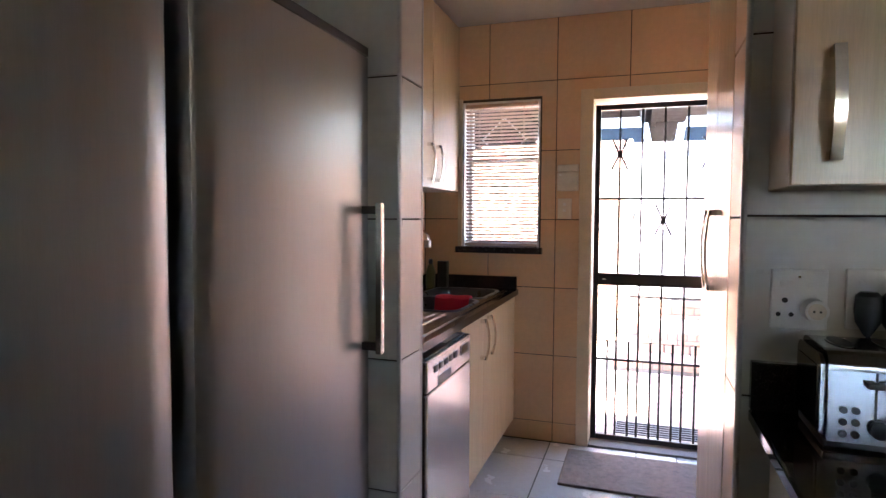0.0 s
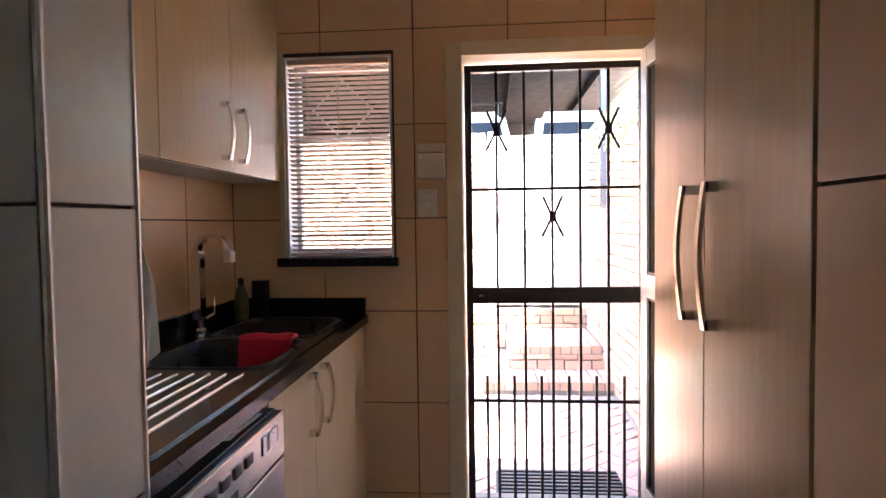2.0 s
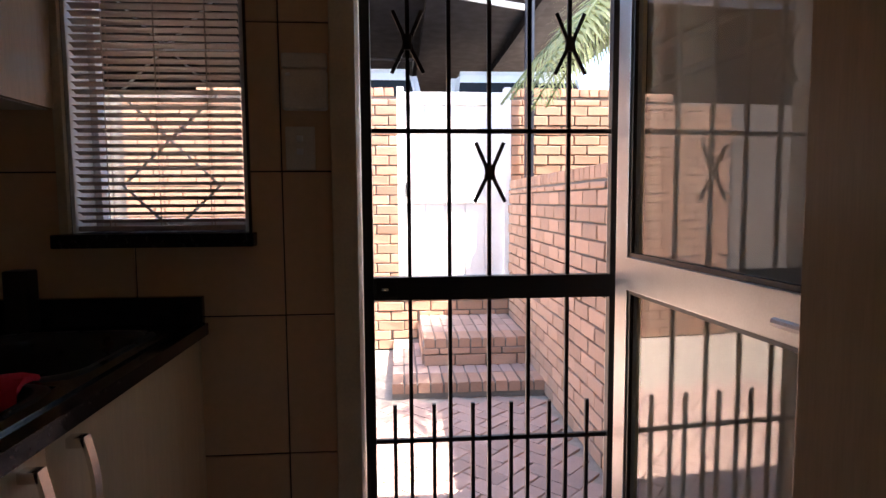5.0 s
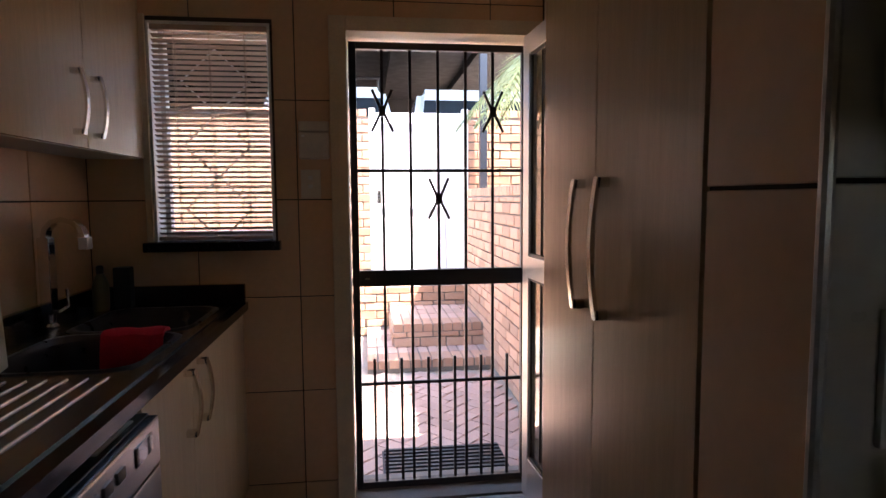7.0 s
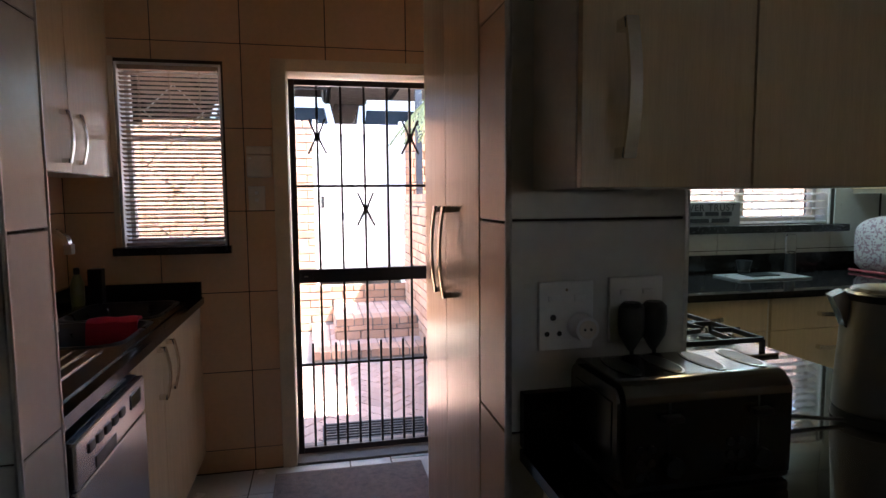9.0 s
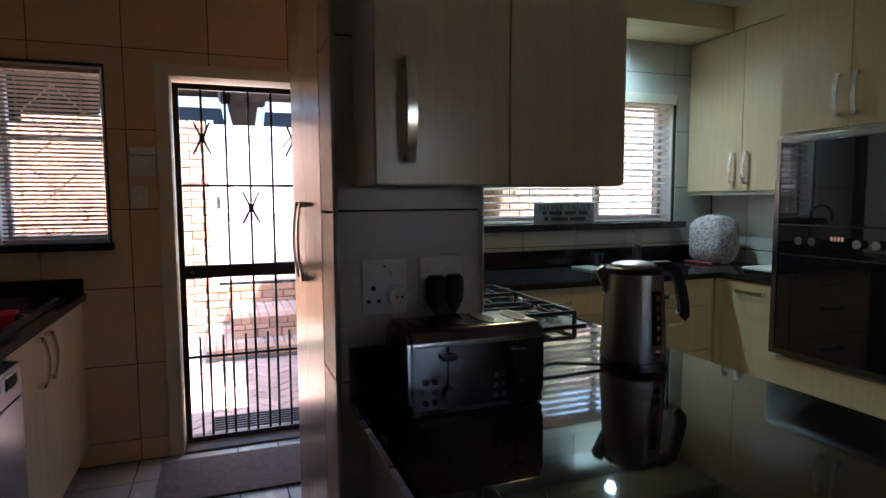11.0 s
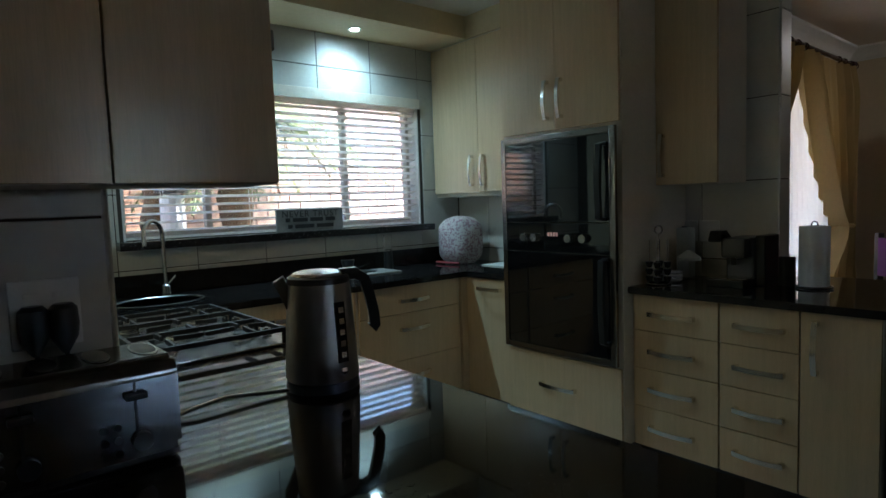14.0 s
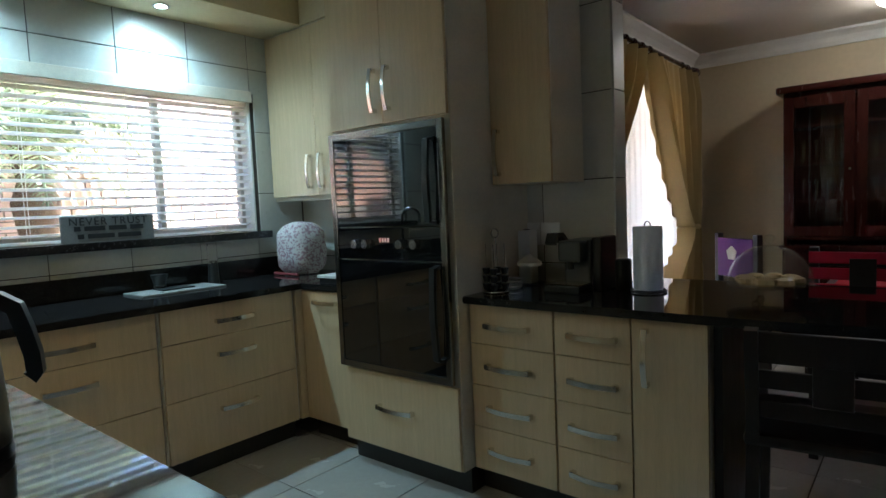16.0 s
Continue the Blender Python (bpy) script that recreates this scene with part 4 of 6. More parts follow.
vehicle(-1.30, 7.52, "white van with a roof rack parked under the carport", True, 0.68)
vehicle(0.53, 7.52, "white van parked under the carport", False, 0.66)

# ---- scullery things ----
dwash = thing("dishwasher", "freestanding steel dishwasher standing under the scullery worktop", "dishwasher", (-0.62, 2.21, 0))
part("body", box(-0.93, -0.4330, 1.945, 2.475, 0.03, 0.825, 0.004), M_BLACKPL, dwash)
part("top", box(-0.93, -0.4130, 1.945, 2.475, 0.825, 0.848, 0.003), M_BLACKPL, dwash, "dark top panel")
dd = part("door", box(-0.4330, -0.3900, 1.95, 2.47, 0.09, 0.735, 0.006), M_STEEL, dwash, "brushed steel door")
part("control_panel", box(-0.4330, -0.3900, 1.95, 2.47, 0.738, 0.846, 0.006), M_STEEL, dwash, "steel control panel")
part("grip_recess", box(-0.3910, -0.3875, 2.06, 2.20, 0.742, 0.772, 0.001), M_BLACKPL, dd, "dark grip recess")
for k in range(5):
    part("button", box(-0.3910, -0.3860, 2.02 + 0.055 * k, 2.055 + 0.055 * k, 0.795, 0.818, 0.001), M_BLACKPL, dwash)
part("display", box(-0.3910, -0.3870, 2.33, 2.42, 0.785, 0.825, 0.001), M_BLACKGLASS, dwash)
part("plinth", box(-0.45, -0.42, 1.95, 2.47, 0.0, 0.088), M_BLACKPL, dwash)
dwash.location.x -= 0.03
solid("paper_sheet", box(-0.59, -0.455, 2.25, 2.42, 0.849, 0.852), M_PAPER, "folded white paper lying on the dishwasher", "paper")

sink = thing("sink", "inset steel double sink with a ribbed drainer", "sink", (-0.72, 2.75, 0.90))
part("rim", plan_with_holes(-0.955, -0.49, 2.03, 3.50, TOPZ + 0.001, TOPZ + 0.005, BOWLS), M_DARKST, sink, "steel rim")


def bowl(x0, x1, y0, y1, z, d):
    """A bowl with rounded corners and a raised lip, sunk by d."""
    bm, rings = B(), []
    for inset, dz in ((-0.012, 0.0), (-0.006, 0.004), (0.006, 0.004), (0.016, -0.012), (0.024, -d * 0.85), (0.05, -d)):
        a, b, c1, e, r = x0 + inset, x1 - inset, y0 + inset, y1 - inset, 0.075
        ring = []
        for cx, cy, s in ((b - r, e - r, 0), (a + r, e - r, 1), (a + r, c1 + r, 2), (b - r, c1 + r, 3)):
            ring += [bm.verts.new((cx + r * math.cos(math.pi / 2 * (s + k / 5)), cy + r * math.sin(math.pi / 2 * (s + k / 5)), z + dz)) for k in range(6)]
        rings.append(ring)
    n = len(rings[0])
    for p, q in zip(rings, rings[1:]):
        for k in range(n):
            bm.faces.new((p[k], p[(k + 1) % n], q[(k + 1) % n], q[k]))
    bm.faces.new(rings[-1])
    return bm


for x0, x1, y0, y1 in BOWLS:
    bw = part("bowl", bowl(x0, x1, y0, y1, TOPZ + 0.0052, 0.17), M_SINK, sink, "deep steel bowl")
    part("drain", lathe((x0 + x1) / 2, (y0 + y1) / 2, [(0.03, TOPZ - 0.1645), (0.03, TOPZ - 0.160), (0.022, TOPZ - 0.160)], 20), M_CHROME, bw)
for k in range(8):
    x = -0.87 + 0.044 * k
    part("drainer_rib", tube([(x, 2.09, TOPZ + 0.006), (x, 2.56, TOPZ + 0.0055)], 0.0042, 8), M_STEEL, sink)
tap = thing("tap", "square chrome mixer tap at the scullery sink", "tap", (-0.965, 3.17, 0.90))
TY = 3.17
part("base", lathe(-0.985, TY, [(0.026, TOPZ), (0.026, TOPZ + 0.012), (0.018, TOPZ + 0.02), (0.018, TOPZ + 0.06)], 16), M_CHROME, tap)
part("column", box(-1.003, -0.967, TY - 0.02, TY + 0.02, TOPZ + 0.05, 1.20, 0.003), M_CHROME, tap)
part("spout", asweep(B(), [(-0.985, TY, 1.195), (-0.979, TY, 1.225), (-0.958, TY, 1.249), (-0.927, TY, 1.258), (-0.896, TY, 1.249), (-0.874, TY, 1.226), (-0.865, TY, 1.198)], 0.036, 0.016, (0, 1, 0)), M_CHROME, tap)
part("aerator", box(-0.879, -0.851, TY - 0.019, TY + 0.019, 1.160, 1.199, 0.002), M_WHITEPL, tap, "white spout end")
part("lever", tube([(-0.97, TY + 0.02, TOPZ + 0.05), (-0.955, TY + 0.055, TOPZ + 0.065), (-0.955, TY + 0.05, TOPZ + 0.125)], 0.006), M_CHROME, tap)
soap = thing("soap_bottle", "yellow-green dish soap bottle with a dark pump", "bottle", (-0.955, 3.47, 0.90))
part("body", lathe(-0.955, 3.47, [(0.03, TOPZ), (0.034, TOPZ + 0.02), (0.034, TOPZ + 0.10), (0.02, TOPZ + 0.135), (0.012, TOPZ + 0.145)], 20, 0.8, 1.1), M_GREENBOT, soap)
part("cap", lathe(-0.955, 3.47, [(0.013, TOPZ + 0.145), (0.013, TOPZ + 0.17), (0.008, TOPZ + 0.175)], 14), M_BLACKPL, soap)
solid("sponge_holder", box(-0.93, -0.87, 3.515, 3.568, TOPZ + 0.001, TOPZ + 0.16, 0.006), M_BLACKPL, "dark sponge holder against the tiles", "holder")
bm = B()
xs = [-0.76 + 0.03 * k for k in range(7)]
rows = []
for i, (y, z) in enumerate(((2.975, TOPZ - 0.125), (2.982, TOPZ - 0.06), (2.995, TOPZ - 0.002), (3.015, TOPZ + 0.010), (3.04, TOPZ + 0.011), (3.058, TOPZ + 0.009), (3.085, TOPZ - 0.03))):
    rows.append([bm.verts.new((x, y, z + 0.003 * math.sin(k * 1.9 + i))) for k, x in enumerate(xs)])
for a, b in zip(rows, rows[1:]):
    for k in range(len(xs) - 1):
        bm.faces.new((a[k], a[k + 1], b[k + 1], b[k]))
r = bmesh.ops.extrude_face_region(bm, geom=list(bm.faces))
bmesh.ops.translate(bm, verts=[v for v in r["geom"] if isinstance(v, bmesh.types.BMVert)], vec=(0, 0, 0.012))
solid("dish_cloth", bm, M_RED, "folded red dish cloth over the sink divider", "cloth")

hung = thing("hanging_cloth", "white cloth hanging from a hook behind the tiled wall end", "cloth", (-0.47, 1.93, 1.31))
part("hook", tube([(-0.468, 1.921, 1.315), (-0.468, 1.95, 1.312), (-0.468, 1.962, 1.325)], 0.004), M_CHROME, hung)
bm = B()
lines = []
for k in range(13):
    v = k / 12
    wide = 0.035 + 0.06 * min(1, 2.2 * v) - 0.02 * max(0, v - 0.6)
    lines.append([bm.verts.new((-0.475 + 0.012 * math.sin(u * 1.4 + 2 * v), 1.938 + wide * u / 8, 1.315 - 0.235 * v + 0.02 * v * math.sin(u * 0.8))) for u in range(9)])
for a, b in zip(lines, lines[1:]):
    for k in range(8):
        bm.faces.new((a[k], a[k + 1], b[k + 1], b[k]))
r = bmesh.ops.extrude_face_region(bm, geom=list(bm.faces))
bmesh.ops.translate(bm, verts=[v for v in r["geom"] if isinstance(v, bmesh.types.BMVert)], vec=(0.003, 0, 0))
part("cloth", bm, M_PAPER, hung)

switch = thing("light_switch", "cream two-lever light switch on the tiles", "switch", (-0.182, 3.60, 1.378))
part("plate", box(-0.222, -0.143, 3.594, 3.6035, 1.318, 1.436, 0.003), M_OLDPL, switch)
for z in (1.36, 1.395):
    part("rocker", box(-0.192, -0.174, 3.589, 3.594, z, z + 0.016, 0.002), M_WHITEPL, switch)
bell = thing("intercom", "old cream intercom handset box on the tiles", "intercom", (-0.165, 3.60, 1.55))
part("housing", box(-0.224, -0.105, 3.565, 3.6035, 1.478, 1.585, 0.008), M_OLDPL, bell)
part("top_cover", box(-0.224, -0.105, 3.572, 3.6035, 1.588, 1.628, 0.006), M_OLDPL, bell)
part("lamp_lens", box(-0.212, -0.20, 3.561, 3.566, 1.565, 1.573, 0.001), M_PAPER, bell)

dmat = thing("door_mat", "dark brown pile door mat on the floor tiles", "mat", (0.18, 3.26, 0))
part("mat_pad", box(-0.13, 0.60, 3.04, 3.50, 0.0, 0.014, 0.005), M_MAT, dmat)
omat = thing("scraper_mat", "black ribbed rubber mat outside the back door", "mat", (0.40, 4.05, -0.07))
part("base", box(0.10, 0.75, 3.93, 4.28, -0.074, -0.062, 0.003), M_RUBBER, omat)
for k in range(8):
    part("rib", box(0.11, 0.74, 3.945 + 0.042 * k, 3.967 + 0.042 * k, -0.062, -0.045, 0.003), M_RUBBER, omat)

# ---- island things ----
def socket_plate(x0, x1, z0, z1, y, label):
    ob = thing("wall_socket", label, "socket", ((x0 + x1) / 2, y, (z0 + z1) / 2), "sockets over the island")
    part("plate", box(x0, x1, y - 0.009, y - 0.0005, z0, z1, 0.003), M_WHITEPL, ob)
    return ob
s1 = socket_plate(0.510, 0.620, 1.083, 1.214, 1.611, "white wall socket with a round adaptor plugged in")
YS = 1.611 - 0.009
for px, pz, r in ((0.538, 1.146, 0.006), (0.526, 1.115, 0.005), (0.551, 1.115, 0.005), (0.600, 1.105, 0.002)):
    part("pin_hole", cyl((px, YS - 0.0008, pz), (px, YS + 0.002, pz), r, seg=12), M_BLACKPL, s1)
part("switch_rocker", box(0.528, 0.552, YS - 0.003, YS + 0.001, 1.176, 1.188, 0.001), M_WHITEPL, s1)
part("switch_rocker", box(0.580, 0.602, YS - 0.003, YS + 0.001, 1.176, 1.188, 0.001), M_WHITEPL, s1)
part("screw", cyl((0.565, YS - 0.001, 1.198), (0.565, YS + 0.001, 1.198), 0.003, seg=10), M_STEEL, s1)
ad = part("adaptor", cyl((0.592, YS - 0.035, 1.128), (0.592, YS, 1.128), 0.023, 0.025, 24), M_WHITEPL, s1, "round white two-pin adaptor")
part("adaptor_face", cyl((0.592, YS - 0.0362, 1.128), (0.592, YS - 0.034, 1.128), 0.017, seg=24), M_OLDPL, ad)
for dx in (-0.006, 0.006):
    part("pin_hole", cyl((0.592 + dx, YS - 0.0372, 1.128), (0.592 + dx, YS - 0.035, 1.128), 0.0025, seg=8), M_BLACKPL, ad)
s2 = socket_plate(0.653, 0.766, 1.090, 1.218, 1.611, "white wall socket with two black plugs")
for px in (0.686, 0.733):
    part("switch_rocker", box(px - 0.011, px + 0.011, YS - 0.003, YS + 0.001, 1.184, 1.194, 0.001), M_WHITEPL, s2)
    pl = part("plug", lathe(0, 0, [(0.016, -0.022), (0.024, -0.014), (0.026, 0.015), (0.023, 0.038), (0.013, 0.055), (0.006, 0.066)], 16), M_BLACKPL, s2, "black three-pin plug")
    me = pl.data
    me.transform(Matrix.Translation(Vector((px, YS - 0.024, 1.150)) - ORI[s2]) @ Matrix.Rotation(math.pi, 4, "Y") @ Matrix.Diagonal((1, 0.9, 1.05, 1)) @ Matrix.Translation(ORI[s2]))
    part("cable", tube([(px, YS - 0.024, 1.10), (px + 0.003, YS - 0.024, 1.06), (px + 0.004, YS - 0.02, 1.0), (px + 0.01, YS - 0.02, TOPZ + 0.01)], 0.004), M_BLACKPL, s2)

toaster = thing("toaster", "four-slot brushed steel toaster with black feet", "toaster", (0.715, 1.48, TOPZ))
tx0, tx1, ty0, ty1 = 0.556, 0.874, 1.378, 1.568
bm = B()
n = 10
prof = [(ty0, TOPZ + 0.018)] + [(ty0 + 0.034 - 0.034 * math.cos(math.pi / 2 * k / n), TOPZ + 0.150 + 0.034 * math.sin(math.pi / 2 * k / n)) for k in range(n + 1)]
prof += [(ty1 - 0.034 + 0.034 * math.sin(math.pi / 2 * k / n), TOPZ + 0.150 + 0.034 * math.cos(math.pi / 2 * k / n)) for k in range(n + 1)] + [(ty1, TOPZ + 0.018)]
f = bm.faces.new([bm.verts.new((tx0, y, z)) for y, z in prof])
r = bmesh.ops.extrude_face_region(bm, geom=[f])
bmesh.ops.translate(bm, verts=[v for v in r["geom"] if isinstance(v, bmesh.types.BMVert)], vec=(tx1 - tx0, 0, 0))
ends = [e for e in bm.edges if abs(e.verts[0].co.x - e.verts[1].co.x) < 1e-6]
bmesh.ops.bevel(bm, geom=ends, offset=0.010, segments=2, affect="EDGES")
tb = part("shell", bm, M_TOAST, toaster, "brushed steel shell")
part("base", box(tx0 + 0.006, tx1 - 0.004, ty0 + 0.006, ty1 - 0.006, TOPZ + 0.004, TOPZ + 0.020, 0.004), M_BLACKPL, toaster, "black base")
for k in range(4):
    x = tx0 + 0.052 + 0.077 * k
    part("slot", lathe(x, (ty0 + ty1) / 2, [(0.03, TOPZ + 0.1838), (0.03, TOPZ + 0.1862)], 20, 0.62, 1.75), M_BLACKPL, tb, "dark bread slot")
    part("slot_rim", lathe(x, (ty0 + ty1) / 2, [(0.0335, TOPZ + 0.1836), (0.0345, TOPZ + 0.1855), (0.031, TOPZ + 0.1858)], 20, 0.62, 1.75), M_STEEL, tb)
for x in (tx0 + 0.085, tx0 + 0.245):
    part("lever_slot", box(x - 0.002, x + 0.002, ty0 - 0.001, ty0 + 0.003, TOPZ + 0.055, TOPZ + 0.150), M_BLACKPL, tb)
    part("lever", box(x - 0.017, x + 0.017, ty0 - 0.016, ty0, TOPZ + 0.122, TOPZ + 0.133, 0.003), M_BLACKPL, toaster)
    part("dial", cyl((x + 0.006, ty0 - 0.012, TOPZ + 0.048), (x + 0.006, ty0, TOPZ + 0.048), 0.016, seg=20), M_BLACKPL, toaster)
    for dx in (-0.050, -0.030):
        for dz in (0.034, 0.056, 0.078):
            part("button", cyl((x + dx, ty0 - 0.003, TOPZ + dz), (x + dx, ty0 + 0.001, TOPZ + dz), 0.0065, seg=12), M_BLACKPL, toaster)
part("end_panel", box(tx0 - 0.0015, tx0 + 0.002, ty0 + 0.026, ty1 - 0.026, TOPZ + 0.03, TOPZ + 0.150, 0.001), M_TOAST, tb, "smooth steel end panel")
for fx in (tx0 + 0.02, tx1 - 0.02):
    for fy in (ty0 + 0.02, ty1 - 0.02):
        part("foot", cyl((fx, fy, TOPZ), (fx, fy, TOPZ + 0.006), 0.01, seg=10), M_BLACKPL, toaster)

KX, KY = 1.245, 1.555
kettle = thing("kettle", "brushed steel electric kettle on a black base", "kettle", (KX, KY, TOPZ))
part("power_base", lathe(KX, KY, [(0.088, TOPZ), (0.089, TOPZ + 0.008), (0.086, TOPZ + 0.02), (0.06, TOPZ + 0.022)], 32), M_BLACKPL, kettle, "black power base")
kb = part("jug", lathe(KX, KY, [(0.086, TOPZ + 0.022), (0.088, TOPZ + 0.028), (0.084, TOPZ + 0.10), (0.079, TOPZ + 0.18), (0.075, TOPZ + 0.228), (0.073, TOPZ + 0.238)], 40), M_KETTLE, kettle, "brushed steel jug")
part("collar", lathe(KX, KY, [(0.074, TOPZ + 0.232), (0.074, TOPZ + 0.246), (0.068, TOPZ + 0.250)], 40), M_BLACKPL, kettle, "black collar")
part("lid", lathe(KX, KY, [(0.066, TOPZ + 0.248), (0.060, TOPZ + 0.256), (0.04, TOPZ + 0.260), (0.0, TOPZ + 0.262)], 32), M_STEEL, kettle, "flat steel lid")
HD = Vector((0.90, -0.44, 0)).normalized()
def kp(d, z):
    return (KX + HD.x * d, KY + HD.y * d, TOPZ + z)
part("handle", asweep(B(), [kp(0.050, 0.248), kp(0.088, 0.250), kp(0.110, 0.236), kp(0.121, 0.20), kp(0.130, 0.16), kp(0.132, 0.130), kp(0.124, 0.122)], 0.030, 0.025, (HD.y, -HD.x, 0)), M_BLACKPL, kettle, "black handle")
part("spout", asweep(B(), [kp(-0.066, 0.185), kp(-0.080, 0.218), kp(-0.094, 0.245)], 0.040, 0.026, (HD.y, -HD.x, 0)), M_DARKST, kettle, "short steel spout")
SD = Vector((0.10, -0.99, 0)).normalized()


def on_jug(r, z):
    return (KX + SD.x * r, KY + SD.y * r, TOPZ + z)


gauge = part("control_strip", asweep(B(), [on_jug(0.0860, 0.065), on_jug(0.0775, 0.195)], 0.026, 0.008, (SD.y, -SD.x, 0)), M_BLACKPL, kettle, "dark strip of buttons")
for k in range(5):
    r, z = 0.0888 - 0.0014 * k, 0.082 + 0.024 * k
    part("button", asweep(B(), [on_jug(r + 0.0012, z - 0.006), on_jug(r, z + 0.006)], 0.014, 0.004, (SD.y, -SD.x, 0)), M_STEEL, gauge, "small steel button")
part("power_switch", lathe(KX + SD.x * 0.086, KY + SD.y * 0.086, [(0.009, TOPZ + 0.040), (0.012, TOPZ + 0.047), (0.009, TOPZ + 0.054)], 12), M_CHROME, kettle)
kettle.scale.z = 1.09
kettle.location += Vector((0.012, 0.010, 0))
solid("power_cord", tube([(KX - 0.08, KY + 0.01, TOPZ + 0.008), (KX - 0.14, KY + 0.02, TOPZ + 0.012), (KX - 0.22, KY + 0.035, TOPZ + 0.02), (KX - 0.29, KY + 0.02, TOPZ + 0.016), (KX - 0.36, KY + 0.012, TOPZ + 0.006)], 0.0045), M_BLACKPL, "black kettle cord lying on the granite", "cord")

HX0, HX1, HY0, HY1 = 0.935, 1.425, 2.03, 2.78
hob = thing("gas_hob", "five-burner steel gas hob with black cast iron grates", "hob", ((HX0 + HX1) / 2, (HY0 + HY1) / 2, TOPZ))
part("plate", box(HX0, HX1, HY0, HY1, TOPZ, TOPZ + 0.010, 0.004), M_DARKST, hob, "steel hob plate")
burn = [(1.06, 2.19, 0.036), (1.30, 2.19, 0.03), (1.18, 2.405, 0.052), (1.06, 2.62, 0.03), (1.30, 2.62, 0.036)]
for bx, by, r in burn:
    bn = part("burner", lathe(bx, by, [(r * 1.25, TOPZ + 0.010), (r * 1.2, TOPZ + 0.016), (r, TOPZ + 0.017), (r, TOPZ + 0.026), (r * 0.9, TOPZ + 0.027)], 24), M_STEEL, hob, "steel burner ring")
    part("burner_cap", lathe(bx, by, [(r * 0.86, TOPZ + 0.027), (r * 0.86, TOPZ + 0.033), (r * 0.5, TOPZ + 0.036), (0, TOPZ + 0.0365)], 24), M_IRON, bn, "black burner cap")
for gy0, gy1 in ((2.06, 2.29), (2.295, 2.515), (2.52, 2.755)):
    bm = B()
    zt = TOPZ + 0.046
    for y in (gy0, gy1):
        asweep(bm, [(HX0 + 0.035, y, zt), (HX1 - 0.035, y, zt)], 0.011, 0.014, (0, 1, 0))
    for x in (HX0 + 0.035, HX1 - 0.035):
        asweep(bm, [(x, gy0, zt), (x, gy1, zt)], 0.011, 0.014, (1, 0, 0))
    for fx in (HX0 + 0.035, HX1 - 0.035):
        for fy in (gy0, gy1):
            abox(bm, fx - 0.006, fx + 0.006, fy - 0.006, fy + 0.006, TOPZ + 0.010, zt)
    for bx, by, r in burn:
        if gy0 < by < gy1:
            for a in range(4):
                c, s = math.cos(a * math.pi / 2), math.sin(a * math.pi / 2)
                far = 0.115 if a % 2 == 0 else (gy1 - gy0) / 2
                asweep(bm, [(bx + c * r * 0.8, by + s * r * 0.8, zt + 0.003), (bx + c * far, by + s * far, zt)], 0.009, 0.014, (s, c, 0))
    part("grate", bm, M_IRON, hob, "cast iron pan support", smooth=False)
for k in range(5):
    x = HX1 - 0.03
    y = HY0 + 0.18 + 0.095 * k
    part("knob", lathe(x, y, [(0.016, TOPZ + 0.010), (0.015, TOPZ + 0.028), (0.011, TOPZ + 0.031)], 16), M_STEEL, hob)

hood = thing("extractor_hood", "slim steel extractor hood with a warm light beside the wall cabinet", "hood", (1.08, 2.3, 1.8))
part("canopy", box(0.83, 1.36, 1.95, 2.75, 1.80, 1.86, 0.006), M_STEEL, hood)
part("chimney", box(0.83, 1.10, 2.15, 2.55, 1.86, 2.449, 0.004), M_STEEL, hood)
part("light_cover", box(1.24, 1.33, 2.05, 2.25, 1.793, 1.80, 0.002), glow_mat("warm_hood_light", (1.0, 0.8, 0.4), 3.0), hood, "lit hood light")

# ---- oven ----
oven = thing("double_oven", "built-in double oven with black glass doors and a steel frame", "oven", (3.03, 2.265, 0.51))
for bx in ((1.898, 1.93, 0.513, 1.672), (2.60, 2.632, 0.513, 1.672), (1.93, 2.60, 1.642, 1.672), (1.93, 2.60, 0.513, 0.545)):
    part("frame", box(3.008, 3.030, *bx, 0.003), M_DARKST, oven, "steel trim")
up = part("upper_door", box(3.012, 3.028, 1.932, 2.598, 1.215, 1.640, 0.002), M_BLACKGLASS, oven, "black mirror glass door")
lo = part("lower_door", box(3.012, 3.028, 1.932, 2.598, 0.547, 1.055, 0.002), M_BLACKGLASS, oven, "black mirror glass door")
pan = part("control_panel", box(3.012, 3.028, 1.932, 2.598, 1.058, 1.212, 0.002), M_BLACKGLASS, oven, "black control panel")
part("handle", asweep(B(), [(3.012, 1.962, 1.59), (2.975, 1.962, 1.585), (2.962, 1.964, 1.40), (2.975, 1.966, 1.235), (3.012, 1.966, 1.23)], 0.03, 0.018, (0, 1, 0)), M_BLACKPL, up, "black upright handle")
part("handle", asweep(B(), [(3.012, 1.955, 1.035), (2.975, 1.955, 1.03), (2.962, 1.953, 0.83), (2.975, 1.952, 0.63), (3.012, 1.952, 0.62)], 0.03, 0.018, (0, 1, 0)), M_BLACKPL, lo, "black upright handle")
for y in (2.462, 2.389, 2.164, 2.076):
    part("knob", cyl((2.985, y, 1.134), (3.013, y, 1.134), 0.021, 0.024, 20), M_STEEL, pan, "steel knob")
for k in range(4):
    part("display_digit", box(3.0105, 3.0125, 2.245 + 0.018 * k, 2.256 + 0.018 * k, 1.142, 1.162), M_DISPLAY, pan, "red display digit")
oven.location += Vector((-0.015, -0.017, 0))

